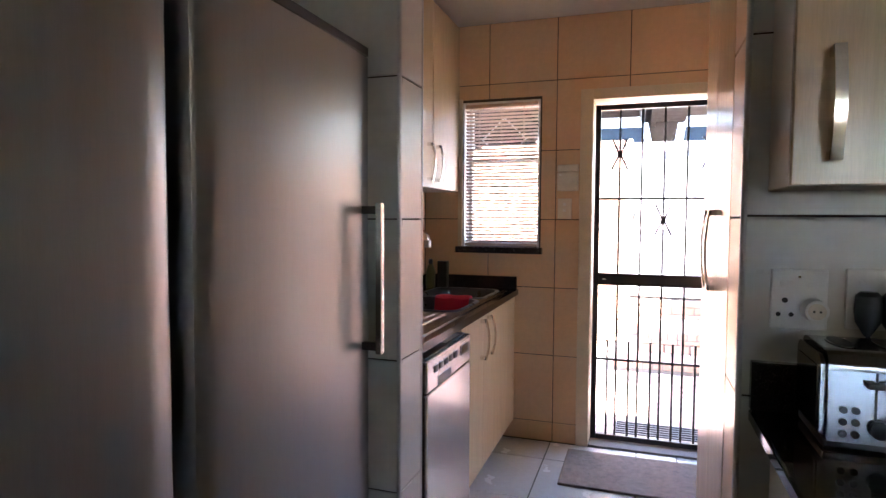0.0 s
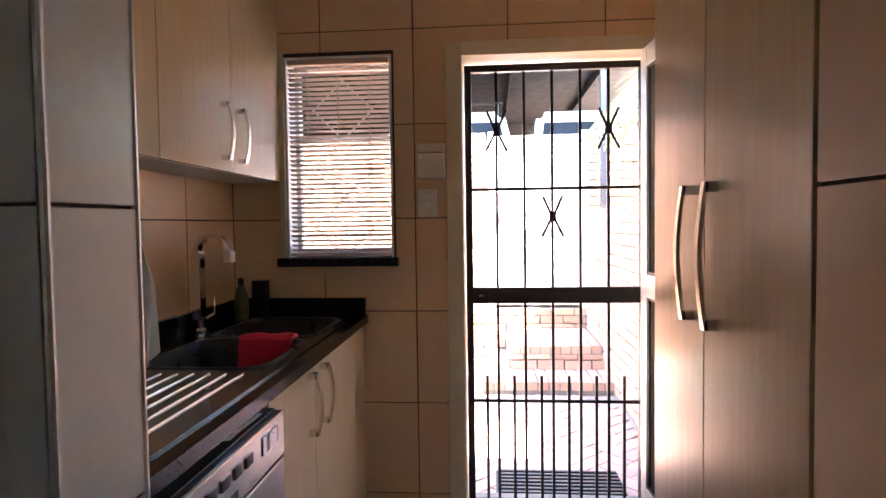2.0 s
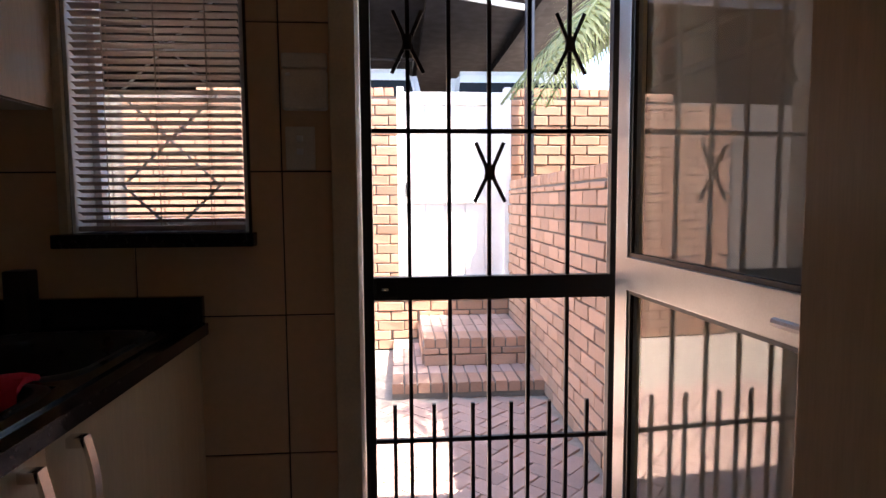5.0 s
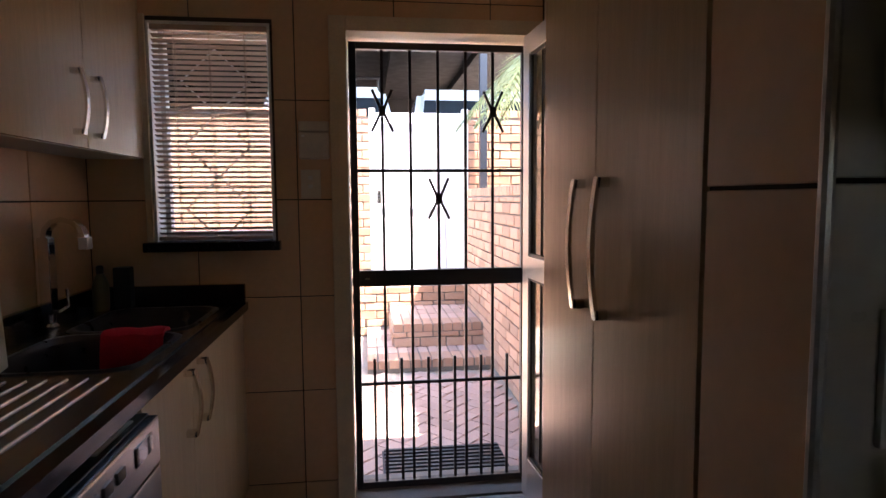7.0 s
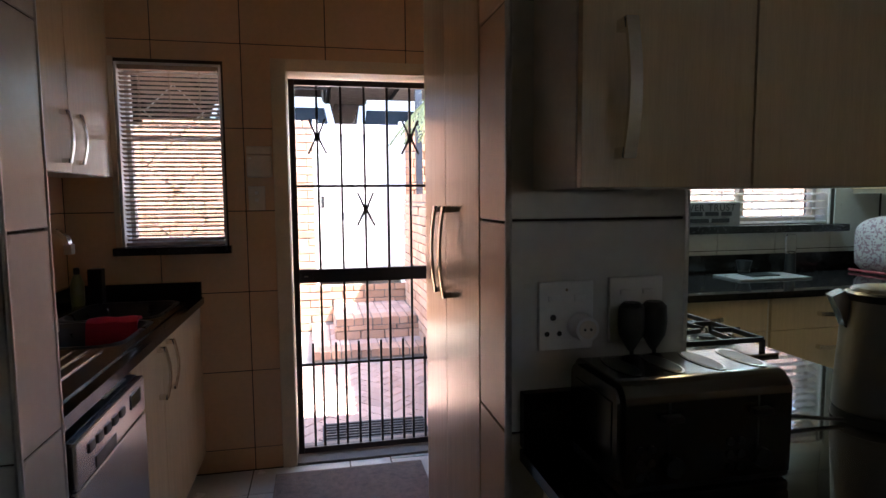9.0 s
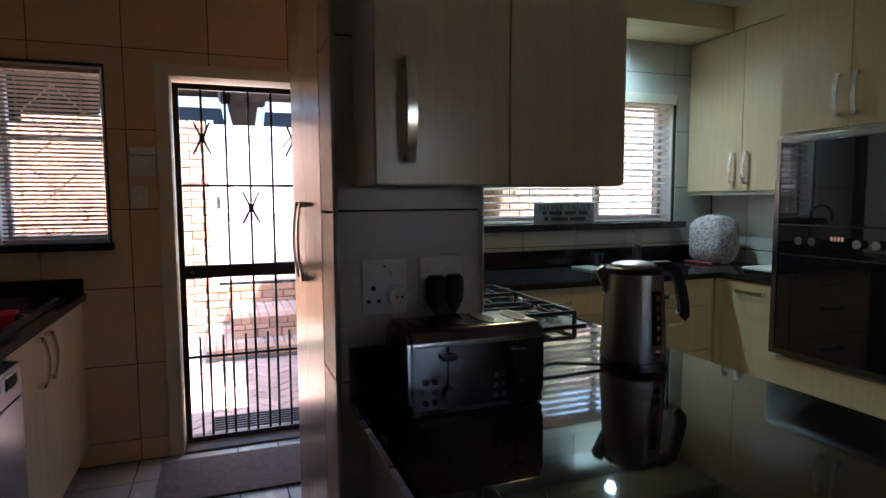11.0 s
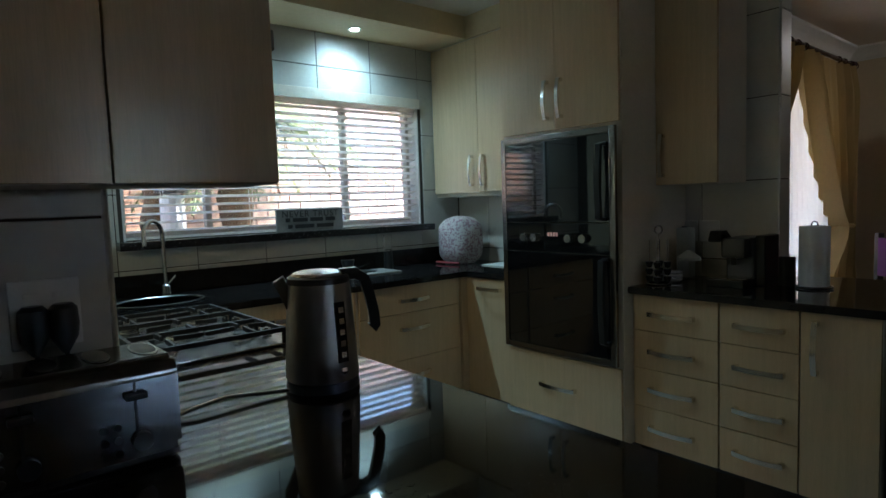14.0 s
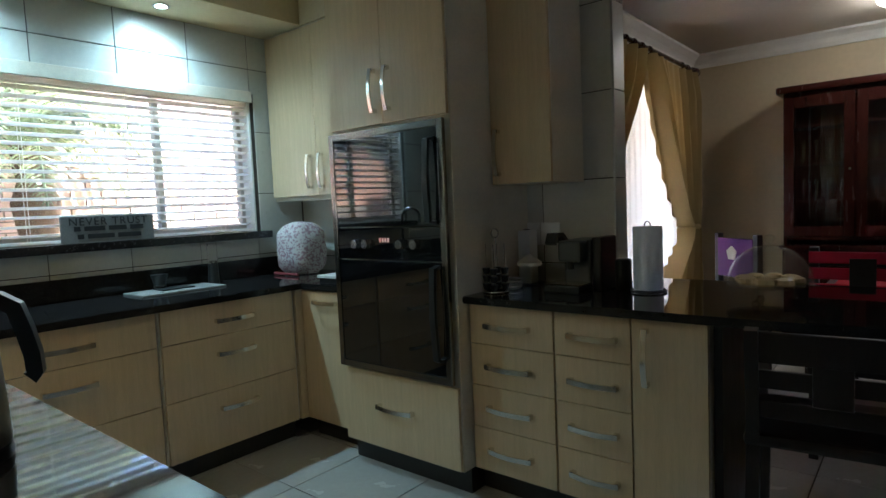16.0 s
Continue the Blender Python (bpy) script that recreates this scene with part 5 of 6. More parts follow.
# ---- kitchen window side things ----
ksink = thing("sink", "oval steel sink let into the black worktop", "sink", (1.35, 3.33, TOPZ))
part("rim", lathe(1.35, 3.36, [(0.21, TOPZ + 0.001), (0.215, TOPZ + 0.008), (0.20, TOPZ + 0.010), (0.19, TOPZ + 0.004)], 40, 1.0, 0.8), M_STEEL, ksink)
part("bowl", lathe(1.35, 3.36, [(0.19, TOPZ + 0.002), (0.19, TOPZ + 0.004)], 40, 1.0, 0.8), M_STEEL, ksink)
ktap = thing("tap", "chrome swan-neck tap at the kitchen window", "tap", (1.45, 3.60, TOPZ))
part("base", lathe(1.45, 3.60, [(0.026, TOPZ), (0.024, TOPZ + 0.05), (0.014, TOPZ + 0.06)], 16), M_STEEL, ktap)
part("spout", tube([(1.45, 3.60, TOPZ + 0.05), (1.45, 3.60, 1.20)] + arc((0, 1.20), 0.075, 0, math.pi, 10, lambda u, v: (1.45 - 0.75 * (0.075 - u), 3.60 - 0.6 * (0.075 - u), v + 0.02)) + [(1.338, 3.51, 1.17)], 0.011, 10), M_STEEL, ktap)
part("lever", tube([(1.46, 3.60, TOPZ + 0.055), (1.50, 3.59, TOPZ + 0.10)], 0.006), M_STEEL, ktap)

sign = thing("sign_board", "weathered grey wooden sign with dark lettering on the sill", "sign", (2.36, 3.66, 1.189))
SY = 3.655
part("board", box(2.115, 2.575, SY, SY + 0.018, 1.1895, 1.328, 0.003), M_SIGN, sign)
tcu = bpy.data.curves.new("lettering", "FONT")
tcu.body, tcu.size, tcu.extrude, tcu.align_x, tcu.align_y, tcu.space_character = "NEVER TRUST", 0.056, 0.0008, "CENTER", "CENTER", 1.15
tob = new("lettering", tcu)
tob.parent = sign
tob.matrix_basis = Matrix.Translation(Vector((2.345, SY - 0.001, 1.297)) - ORI[sign]) @ Matrix.Rotation(radians(90), 4, "X")
tcu.materials.append(M_INK)
for row, words in ((1.262, (0.03, 0.10, 0.09, 0.07)), (1.222, (0.03, 0.13, 0.12))):
    x = 2.345 - (sum(words) + 0.018 * (len(words) - 1)) / 2
    for w in words:
        part("lettering_bar", box(x, x + w, SY - 0.0015, SY, row - 0.012, row + 0.012), M_INK, sign)
        x += w + 0.018
board = thing("cutting_board", "grey marbled cutting board on the worktop", "board", (2.58, 3.46, TOPZ))
part("board", box(2.36, 2.82, 3.36, 3.60, TOPZ, TOPZ + 0.010, 0.003), mat("grey_marbled_board", (0.34, 0.33, 0.32), 0.3, var=0.3, scale=14), board)
solid("black_trivet", box(2.50, 2.68, 3.44, 3.56, TOPZ + 0.011, TOPZ + 0.018, 0.003), M_BLACKPL, "flat black pad on the cutting board", "pad")
mort = thing("mortar", "small black stone mortar", "mortar", (2.56, 3.55, TOPZ))
part("cup", lathe(2.545, 3.57, [(0.03, TOPZ + 0.018), (0.035, TOPZ + 0.025), (0.03, TOPZ + 0.035), (0.045, TOPZ + 0.09), (0.038, TOPZ + 0.088), (0.02, TOPZ + 0.04)], 20), M_BLACKPL, mort)
grind = thing("grinder", "glass pepper grinder with a dark base", "grinder", (2.87, 3.58, TOPZ))
part("base", lathe(2.87, 3.58, [(0.033, TOPZ), (0.03, TOPZ + 0.05), (0.028, TOPZ + 0.12)], 20), M_BLACKPL, grind)
part("jar", lathe(2.87, 3.58, [(0.028, TOPZ + 0.12), (0.03, TOPZ + 0.13), (0.03, TOPZ + 0.225), (0.024, TOPZ + 0.235)], 20), M_GLASS, grind, "clear glass jar")
cosy = thing("toaster_cover", "printed cotton appliance cover in the corner", "cover", (3.37, 3.35, TOPZ))
bm = B()
bmesh.ops.create_uvsphere(bm, u_segments=32, v_segments=18, radius=1.0)
for v in bm.verts:
    d = v.co.copy()
    k = (abs(d.x) ** 2.9 + abs(d.y) ** 2.9 + abs(d.z) ** 2.9) ** (-1 / 2.9)
    d *= k
    d += d * 0.07 * noise.noise(d * 2.6)
    v.co = Vector((3.40 + d.x * 0.135, 3.36 + d.y * 0.155, max(TOPZ + 0.0005, TOPZ + 0.16 + d.z * 0.175)))
part("cover", bm, M_QUILT, cosy)
part("edge_binding", tube([(3.268, 3.235, TOPZ + 0.012), (3.262, 3.36, TOPZ + 0.012), (3.268, 3.48, TOPZ + 0.012)], 0.009), mat("dusty_red_binding", (0.30, 0.06, 0.07), 0.9), cosy, "dark red binding")
cosy.location += Vector((0.02, 0.09, 0))
solid("white_tray", box(3.12, 3.36, 2.69, 2.93, TOPZ + 0.03, TOPZ + 0.045, 0.004), M_WHITEPL, "white tray on a stack in the corner", "tray")
solid("tray_stack", box(3.13, 3.35, 2.70, 2.92, TOPZ, TOPZ + 0.03, 0.004), M_BLACKPL, "dark flat box under the white tray", "box")

# ---- breakfast counter things ----
def east_socket(y0, y1, plug):
    ob = thing("wall_socket", "white wall socket on the grey tiles", "socket", (3.64, (y0 + y1) / 2, 1.14), "sockets by the coffee machine")
    part("plate", box(3.632, 3.6395, y0, y1, 1.085, 1.195, 0.003), M_WHITEPL, ob)
    if plug:
        part("plug", box(3.59, 3.632, y1 - 0.065, y1 - 0.02, 1.11, 1.165, 0.012), M_BLACKPL, ob, "black plug")
        part("cable", tube([(3.60, y1 - 0.04, 1.11), (3.595, y1 - 0.035, 1.0), (3.59, y1 - 0.05, TOPZ + 0.01)], 0.004), M_BLACKPL, ob)
east_socket(1.80, 1.91, True)
east_socket(1.685, 1.79, False)
caps = thing("capsule_stand", "chrome coffee capsule stand holding dark capsules", "stand", (3.235, 1.80, TOPZ))
CX, CY = 3.235, 1.80
part("base_ring", atube(B(), [(CX + 0.055 * math.cos(a * math.tau / 20), CY + 0.055 * math.sin(a * math.tau / 20), TOPZ + 0.005) for a in range(21)], 0.005), M_CHROME, caps)
part("pole", cyl((CX, CY, TOPZ + 0.005), (CX, CY, TOPZ + 0.25), 0.004, seg=10), M_CHROME, caps)
part("ring_grip", atube(B(), [(CX, CY + 0.02 * math.cos(a * math.tau / 16), TOPZ + 0.268 + 0.02 * math.sin(a * math.tau / 16)) for a in range(17)], 0.004), M_CHROME, caps)
for a in range(4):
    ca, sa = CX + 0.042 * math.cos(a * math.pi / 2 + 0.4), CY + 0.042 * math.sin(a * math.pi / 2 + 0.4)
    part("rail", cyl((ca, sa, TOPZ + 0.005), (ca, sa, TOPZ + 0.22), 0.0025, seg=8), M_CHROME, caps)
    for k in range(3):
        part("capsule", lathe(ca, sa, [(0.012, TOPZ + 0.012 + 0.036 * k), (0.018, TOPZ + 0.036 + 0.036 * k), (0.019, TOPZ + 0.04 + 0.036 * k)], 12), M_BLACKPL, caps)
solid("tea_box", box(3.54, 3.61, 1.80, 1.872, TOPZ, TOPZ + 0.26, 0.004), M_PAPER, "tall white carton beside the capsule stand", "carton")
jug = thing("milk_frother", "clear glass jar with a white lid", "jar", (3.50, 1.70, TOPZ))
part("bowl", lathe(3.47, 1.765, [(0.04, TOPZ), (0.052, TOPZ + 0.01), (0.056, TOPZ + 0.06), (0.045, TOPZ + 0.10)], 24), M_THIN, jug, "clear glass bowl")
part("lid", lathe(3.47, 1.765, [(0.058, TOPZ + 0.10), (0.058, TOPZ + 0.115), (0.03, TOPZ + 0.135), (0.012, TOPZ + 0.15)], 24), M_WHITEPL, jug)
stack = thing("saucer_stack", "stack of white saucers", "saucers", (3.47, 1.82, TOPZ))
part("saucers", lathe(3.36, 1.80, [(0.04, TOPZ)] + [(0.055 if k % 2 else 0.045, TOPZ + 0.006 + 0.006 * k) for k in range(8)], 24), M_WHITEPL, stack)
M_DKSTEEL = mat("dark_grey_metal_paint", (0.10, 0.10, 0.10), 0.35, 0.6, var=0.05)
cof = thing("coffee_machine", "black and steel capsule coffee machine", "coffee machine", (3.46, 1.50, TOPZ))
part("body", box(3.43, 3.60, 1.43, 1.56, TOPZ + 0.02, TOPZ + 0.225, 0.012), M_DKSTEEL, cof, "dark steel fascia")
part("tank", box(3.44, 3.60, 1.385, 1.43, TOPZ, TOPZ + 0.235, 0.008), M_BLACKPL, cof, "dark water tank")
part("head", box(3.36, 3.45, 1.445, 1.555, TOPZ + 0.13, TOPZ + 0.225, 0.015), M_DKSTEEL, cof)
part("spout", cyl((3.375, 1.50, TOPZ + 0.10), (3.375, 1.50, TOPZ + 0.135), 0.014, seg=14), M_BLACKPL, cof)
part("lever", asweep(B(), [(3.43, 1.56, TOPZ + 0.215), (3.40, 1.57, TOPZ + 0.25), (3.36, 1.575, TOPZ + 0.25), (3.34, 1.575, TOPZ + 0.21)], 0.05, 0.02, (0, 1, 0)), M_BLACKPL, cof, "black lever")
part("drip_tray", box(3.31, 3.45, 1.43, 1.60, TOPZ, TOPZ + 0.035, 0.006), M_BLACKPL, cof)
part("tray_grid", box(3.315, 3.43, 1.435, 1.595, TOPZ + 0.035, TOPZ + 0.04), M_STEEL, cof)
can = thing("canister", "small round black canister on the counter", "canister", (3.52, 1.33, TOPZ))
part("body", lathe(3.53, 1.325, [(0.034, TOPZ), (0.035, TOPZ + 0.01), (0.035, TOPZ + 0.13), (0.03, TOPZ + 0.135)], 20), M_BLACKPL, can)
tow = thing("paper_towel_holder", "roll of white paper towel on a black wire stand", "paper towel", (3.50, 1.205, TOPZ))
part("roll", lathe(3.50, 1.205, [(0.058, TOPZ + 0.012), (0.060, TOPZ + 0.02), (0.060, TOPZ + 0.27), (0.058, TOPZ + 0.277), (0.02, TOPZ + 0.277)], 32), M_PAPER, tow)
part("base_ring", atube(B(), [(3.50 + 0.07 * math.cos(a * math.tau / 24), 1.205 + 0.07 * math.sin(a * math.tau / 24), TOPZ + 0.006) for a in range(25)], 0.005), M_BLACKPL, tow)
part("top_loop", atube(B(), [(3.50, 1.205 + 0.013 * math.cos(a * math.pi / 8), TOPZ + 0.278 + 0.02 * math.sin(a * math.pi / 8)) for a in range(9)], 0.003), M_BLACKPL, tow)
DX, DY = 3.50, 0.75
dome = thing("cake_dome", "clear glass cake stand with a dome over a plate of biscuits", "cake stand", (DX, DY, TOPZ))
for a in range(3):
    ca, sa = DX + 0.075 * math.cos(a * math.tau / 3 + 0.6), DY + 0.075 * math.sin(a * math.tau / 3 + 0.6)
    part("foot", lathe(ca, sa, [(0.010, TOPZ), (0.016, TOPZ + 0.012), (0.009, TOPZ + 0.03), (0.014, TOPZ + 0.045)], 12), M_THIN, dome)
part("plate", lathe(DX, DY, [(0.10, TOPZ + 0.045), (0.145, TOPZ + 0.052), (0.148, TOPZ + 0.060), (0.10, TOPZ + 0.057), (0.0, TOPZ + 0.057)], 40), M_THIN, dome)
outer = [(0.142 * math.cos(a), TOPZ + 0.061 + 0.142 * math.sin(a) ** 0.9) for a in [math.pi / 2 * k / 14 for k in range(14)]] + [(0.0, TOPZ + 0.203)]
inner = [(max(0.0, r * 0.982), TOPZ + 0.061 + (z - TOPZ - 0.061) * 0.982) for r, z in outer][::-1]
part("dome", lathe(DX, DY, outer + inner + outer[:1], 48, caps=False), M_THIN, dome, "clear glass dome")
part("knob", lathe(DX, DY, [(0.010, TOPZ + 0.2035), (0.009, TOPZ + 0.213), (0.021, TOPZ + 0.224), (0.021, TOPZ + 0.234), (0.0, TOPZ + 0.243)], 20), M_THIN, dome)
for k in range(9):
    a, rr = k * math.tau / 8, 0.085 if k < 8 else 0
    bx, by = DX + rr * math.cos(a), DY + rr * math.sin(a)
    bsc = solid("biscuit", lathe(bx, by, [(0.03, TOPZ + 0.0605), (0.034, TOPZ + 0.068), (0.031, TOPZ + 0.082), (0.015, TOPZ + 0.088), (0, TOPZ + 0.089)], 12), M_CAKE, "pale baked biscuit on the glass plate", "biscuit", "biscuits under the dome")

# ---- downlights ----
for x, y in ((2.645, 3.52), (1.70, 3.52)):
    dl = thing("downlight", "lit cool-white downlight in the bulkhead", "downlight", (x, y, 2.45), "downlights")
    part("ring", lathe(x, y, [(0.045, 2.448), (0.045, 2.443), (0.03, 2.442), (0.03, 2.448)], 28), M_CHROME, dl)
    part("lens", lathe(x, y, [(0.028, 2.4445), (0.028, 2.4475)], 24), M_LED, dl, "glowing lens")
    spot_lamp(x, y, 2.43, 3.4, (0.60, 0.92, 1.0), 155)

dlamp = thing("ceiling_light", "lit frosted ceiling light in the dining room", "ceiling light", (6.22, 0.50, CEIL))
part("base", lathe(6.22, 0.50, [(0.10, CEIL - 0.02), (0.11, CEIL - 0.001)], 28), M_CHROME, dlamp)
part("bulb_cover", lathe(6.22, 0.50, [(0.0, CEIL - 0.075), (0.05, CEIL - 0.068), (0.08, CEIL - 0.045), (0.09, CEIL - 0.02)], 28), glow_mat("frosted_lamp_glass", (1.0, 0.93, 0.8), 2.5), dlamp, "glowing frosted cover")
dl = bpy.data.lights.new("ceiling_lamp", "POINT")
dl.energy, dl.color, dl.shadow_soft_size = 0.16, (1.0, 0.88, 0.68), 0.09
new("ceiling_lamp", dl).location = (6.22, 0.50, CEIL - 0.19)

# ---- dining side ----
def ladder_chair(x, y, turn, label):
    """A dark bar chair with a slatted back; its back stands towards its own -x."""
    ob = thing("bar_chair", label, "chair", (0, 0, 0), "dark bar chairs")
    part("seat", box(-0.20, 0.20, -0.21, 0.21, 0.60, 0.635, 0.012), M_DARKWOOD, ob)
    for lx in (-0.18, 0.17):
        for ly in (-0.185, 0.185):
            top = 0.935 if lx < 0 else 0.60
            part("leg", asweep(B(), [(lx * 1.12, ly * 1.06, 0), (lx, ly, 0.60), (lx - (0.05 if lx < 0 else 0), ly, top)], 0.034, 0.034, (0, 1, 0)), M_DARKWOOD, ob, smooth=False)
    for z, h in ((0.71, 0.05), (0.795, 0.05), (0.885, 0.085)):
        d = -0.18 - 0.05 * (z - 0.60) / 0.38
        part("back_slat", box(d - 0.008, d + 0.008, -0.17, 0.17, z - h / 2, z + h / 2, 0.004), M_DARKWOOD, ob)
    part("back_splat", box(-0.222, -0.208, -0.045, 0.045, 0.735, 0.86, 0.003), M_DARKWOOD, ob)
    for ly in (-0.19, 0.19):
        part("stretcher", box(-0.18, 0.17, ly - 0.011, ly + 0.011, 0.24, 0.265, 0.003), M_DARKWOOD, ob)
    part("stretcher", box(0.165, 0.19, -0.18, 0.18, 0.20, 0.225, 0.003), M_DARKWOOD, ob)
    part("stretcher", box(-0.20, -0.18, -0.18, 0.18, 0.30, 0.325, 0.003), M_DARKWOOD, ob)
    ob.matrix_basis = pose(x, y, 0, 0, 0, turn)
    return ob
bar = ladder_chair(3.02, 0.50, 6, "dark wooden bar chair with a slatted back at the breakfast counter")
bar2 = copy_thing(bar, pose(3.10, -0.12, 0, 0, 0, 16))
tagged(bar2, "dark wooden bar chair with a slatted back beside another chair")

dt = thing("dining_table", "dark wooden dining table", "table", (5.2, 0.2, 0))
part("tabletop", box(4.70, 5.80, -0.75, 0.75, 0.72, 0.755, 0.006), M_DARKWOOD, dt)
for lx in (4.78, 5.72):
    for ly in (-0.67, 0.67):
        part("leg", box(lx - 0.035, lx + 0.035, ly - 0.035, ly + 0.035, 0, 0.72, 0.004), M_DARKWOOD, dt)
tc = thing("tablecloth", "bright red tablecloth on the dining table", "tablecloth", (5.2, 0.0, 0.755))
part("cloth", plan_slab([(4.69, -0.76), (5.81, -0.76), (5.81, 0.70), (4.69, 0.70)], 0.756, 0.766, 0.003), M_RED, tc)
part("overhang", box(4.680, 4.689, -0.76, 0.70, 0.62, 0.766, 0.003), M_RED, tc)


def dining_chair(x, y, turn, cloth, label):
    ob = thing("dining_chair", label, "chair", (0, 0, 0), "dining chairs")
    part("seat", box(-0.22, 0.22, -0.22, 0.22, 0.43, 0.47, 0.015), M_DARKWOOD, ob)
    for lx in (-0.19, 0.19):
        for ly in (-0.19, 0.19):
            part("leg", box(lx - 0.02, lx + 0.02, ly - 0.02, ly + 0.02, 0, 1.03 if lx < 0 else 0.43, 0.003), M_DARKWOOD, ob)
    for z in (0.62, 0.80, 0.97):
        part("back_slat", box(-0.20, -0.18, -0.17, 0.17, z - 0.03, z + 0.03, 0.004), M_DARKWOOD, ob)
    if cloth is M_RED:
        for z0, z1 in ((0.955, 1.01), (0.88, 0.935), (0.745, 0.86)):
            part("cloth_band", box(-0.216, -0.202, -0.21, 0.21, z0, z1, 0.005), cloth, ob, "red cloth band on the back")
        part("back_splat", box(-0.224, -0.216, -0.05, 0.05, 0.80, 0.98, 0.003), M_DARKWOOD, ob)
    elif cloth:
        part("cushion_panel", box(-0.216, -0.202, -0.17, 0.17, 0.74, 1.00, 0.006), cloth, ob, "cloth panel on the back")
    ob.matrix_basis = pose(x, y, 0, 0, 0, turn)
    return ob
dining_chair(4.50, 0.52, 0, M_RED, "dark wooden dining chair with red cloth over its slatted back")
dining_chair(4.50, 0.02, 0, M_RED, "dark wooden dining chair with red cloth over its slatted back")
pc = dining_chair(5.45, 1.15, -40, M_PURPLE, "dark dining chair with a purple cloth and a white patch")
part("patch", cyl((-0.224, 0.02, 0.90), (-0.216, 0.02, 0.90), 0.05, seg=5), M_WHITEPL, pc, "white patch")

HXF, HYL, HYR = 6.55, 1.21, -0.25
hutch = thing("china_cabinet", "tall mahogany china cabinet with glazed doors", "cabinet", (6.77, 0.5, 0))
part("base", box(HXF - 0.06, 6.98, HYR, HYL, 0.06, 0.83, 0.006), M_MAHOG, hutch)
part("shelf_top", box(HXF - 0.09, 6.99, HYR - 0.02, HYL + 0.02, 0.83, 0.86, 0.004), M_MAHOG, hutch)
for nm, bx in (("back", (6.955, 6.98, HYR, HYL, 0.86, 2.07)), ("side", (HXF, 6.955, HYL - 0.025, HYL, 0.86, 2.07)), ("side", (HXF, 6.955, HYR, HYR + 0.025, 0.86, 2.07)), ("top", (HXF, 6.955, HYR + 0.025, HYL - 0.025, 2.045, 2.07)),
               ("shelf", (HXF + 0.05, 6.955, HYR + 0.025, HYL - 0.025, 1.20, 1.215)), ("shelf", (HXF + 0.05, 6.955, HYR + 0.025, HYL - 0.025, 1.50, 1.515)), ("shelf", (HXF + 0.05, 6.955, HYR + 0.025, HYL - 0.025, 1.80, 1.815)), ("shelf", (HXF + 0.05, 6.955, HYR + 0.025, HYL - 0.025, 0.90, 0.915))):
    part(nm, box(*bx, 0.002), M_MAHOG, hutch)
part("cornice_moulding", box(HXF - 0.05, 6.99, HYR - 0.04, HYL + 0.05, 2.07, 2.13, 0.02), M_MAHOG, hutch)
for k in range(3):
    y1 = HYL - 0.005 - 0.485 * k
    y0 = y1 - 0.475
    for nm, bx in (("door_stile", (y0, y0 + 0.07, 0.93, 2.04)), ("door_stile", (y1 - 0.07, y1, 0.93, 2.04)), ("door_rail", (y0 + 0.07, y1 - 0.07, 1.95, 2.04)), ("door_rail", (y0 + 0.07, y1 - 0.07, 0.93, 1.01))):
        part(nm, box(HXF - 0.022, HXF - 0.001, *bx, 0.004), M_MAHOG, hutch)
    part("glass_pane", box(HXF - 0.013, HXF - 0.009, y0 + 0.068, y1 - 0.068, 1.008, 1.952), M_PANE, hutch).visible_shadow = False
    part("knob", cyl((HXF - 0.04, y0 + 0.03, 1.45), (HXF - 0.02, y0 + 0.03, 1.45), 0.009, seg=10), M_HANDLE, hutch)
    part("base_door", box(HXF - 0.082, HXF - 0.061, y0, y1, 0.10, 0.80, 0.006), M_MAHOG, hutch)
for zs, h in ((0.9155, 0.12), (1.2155, 0.17), (1.5155, 0.19)):
    for k in range(9):
        y = HYL - 0.12 - 0.09 * k - (0.12 if k > 3 else 0)
        g = solid("drinking_glass", lathe(6.70, y, [(0.024, zs), (0.028, zs + 0.01), (0.034, zs + h), (0.032, zs + h), (0.026, zs + 0.014), (0.0, zs + 0.012)], 14), M_THIN, "clear drinking glass on a cabinet shelf", "glass", "glasses in the china cabinet")

# curtains
def drape(name, pts_top, pts_bot, z0, z1, waist, material, parent, folds, amp):
    """A hanging cloth of regular folds between two lines, drawn in at waist (height, share) if given."""
    bm = B()
    nu, nz = folds * 8, 26
    grid = []
    for j in range(nz + 1):
        v = j / nz
        z = z0 + (z1 - z0) * v
        row = []
        for i in range(nu + 1):
            u = i / nu
            x = pts_bot[0] + (pts_bot[1] - pts_bot[0]) * u
            if waist:
                k = math.exp(-((z - waist[0]) / waist[2]) ** 2) if z < waist[0] else max(0, 1 - ((z - waist[0]) / (z1 - waist[0])) ** 0.75)
                xc = waist[1]
                x = x + (xc + (x - xc) * 0.16 - x) * k
            deep = amp * (0.55 + 0.45 * math.sin(7.3 * u + 1.0)) * (1 - 0.45 * max(0.0, v - 0.9) / 0.1)
            row.append(bm.verts.new((x, pts_top + deep * math.sin(u * folds * math.tau + 0.7 * math.sin(3 * v + u * 5)), z)))
        grid.append(row)
    for a, b in zip(grid, grid[1:]):
        for i in range(nu):
            bm.faces.new((a[i], a[i + 1], b[i + 1], b[i]))
    return part(name, bm, material, parent)
M_SHEER = mat("white_sheer", (0.85, 0.85, 0.82), 0.9, var=0.04)
let_through(M_SHEER, (0.9, 0.9, 0.86), 0.6)
let_through(M_CURTAIN, (0.75, 0.5, 0.15), 0.12)
sheer = thing("sheer_curtain", "white sheer curtain across the dining window", "curtain", (5.4, 1.98, 0.05))
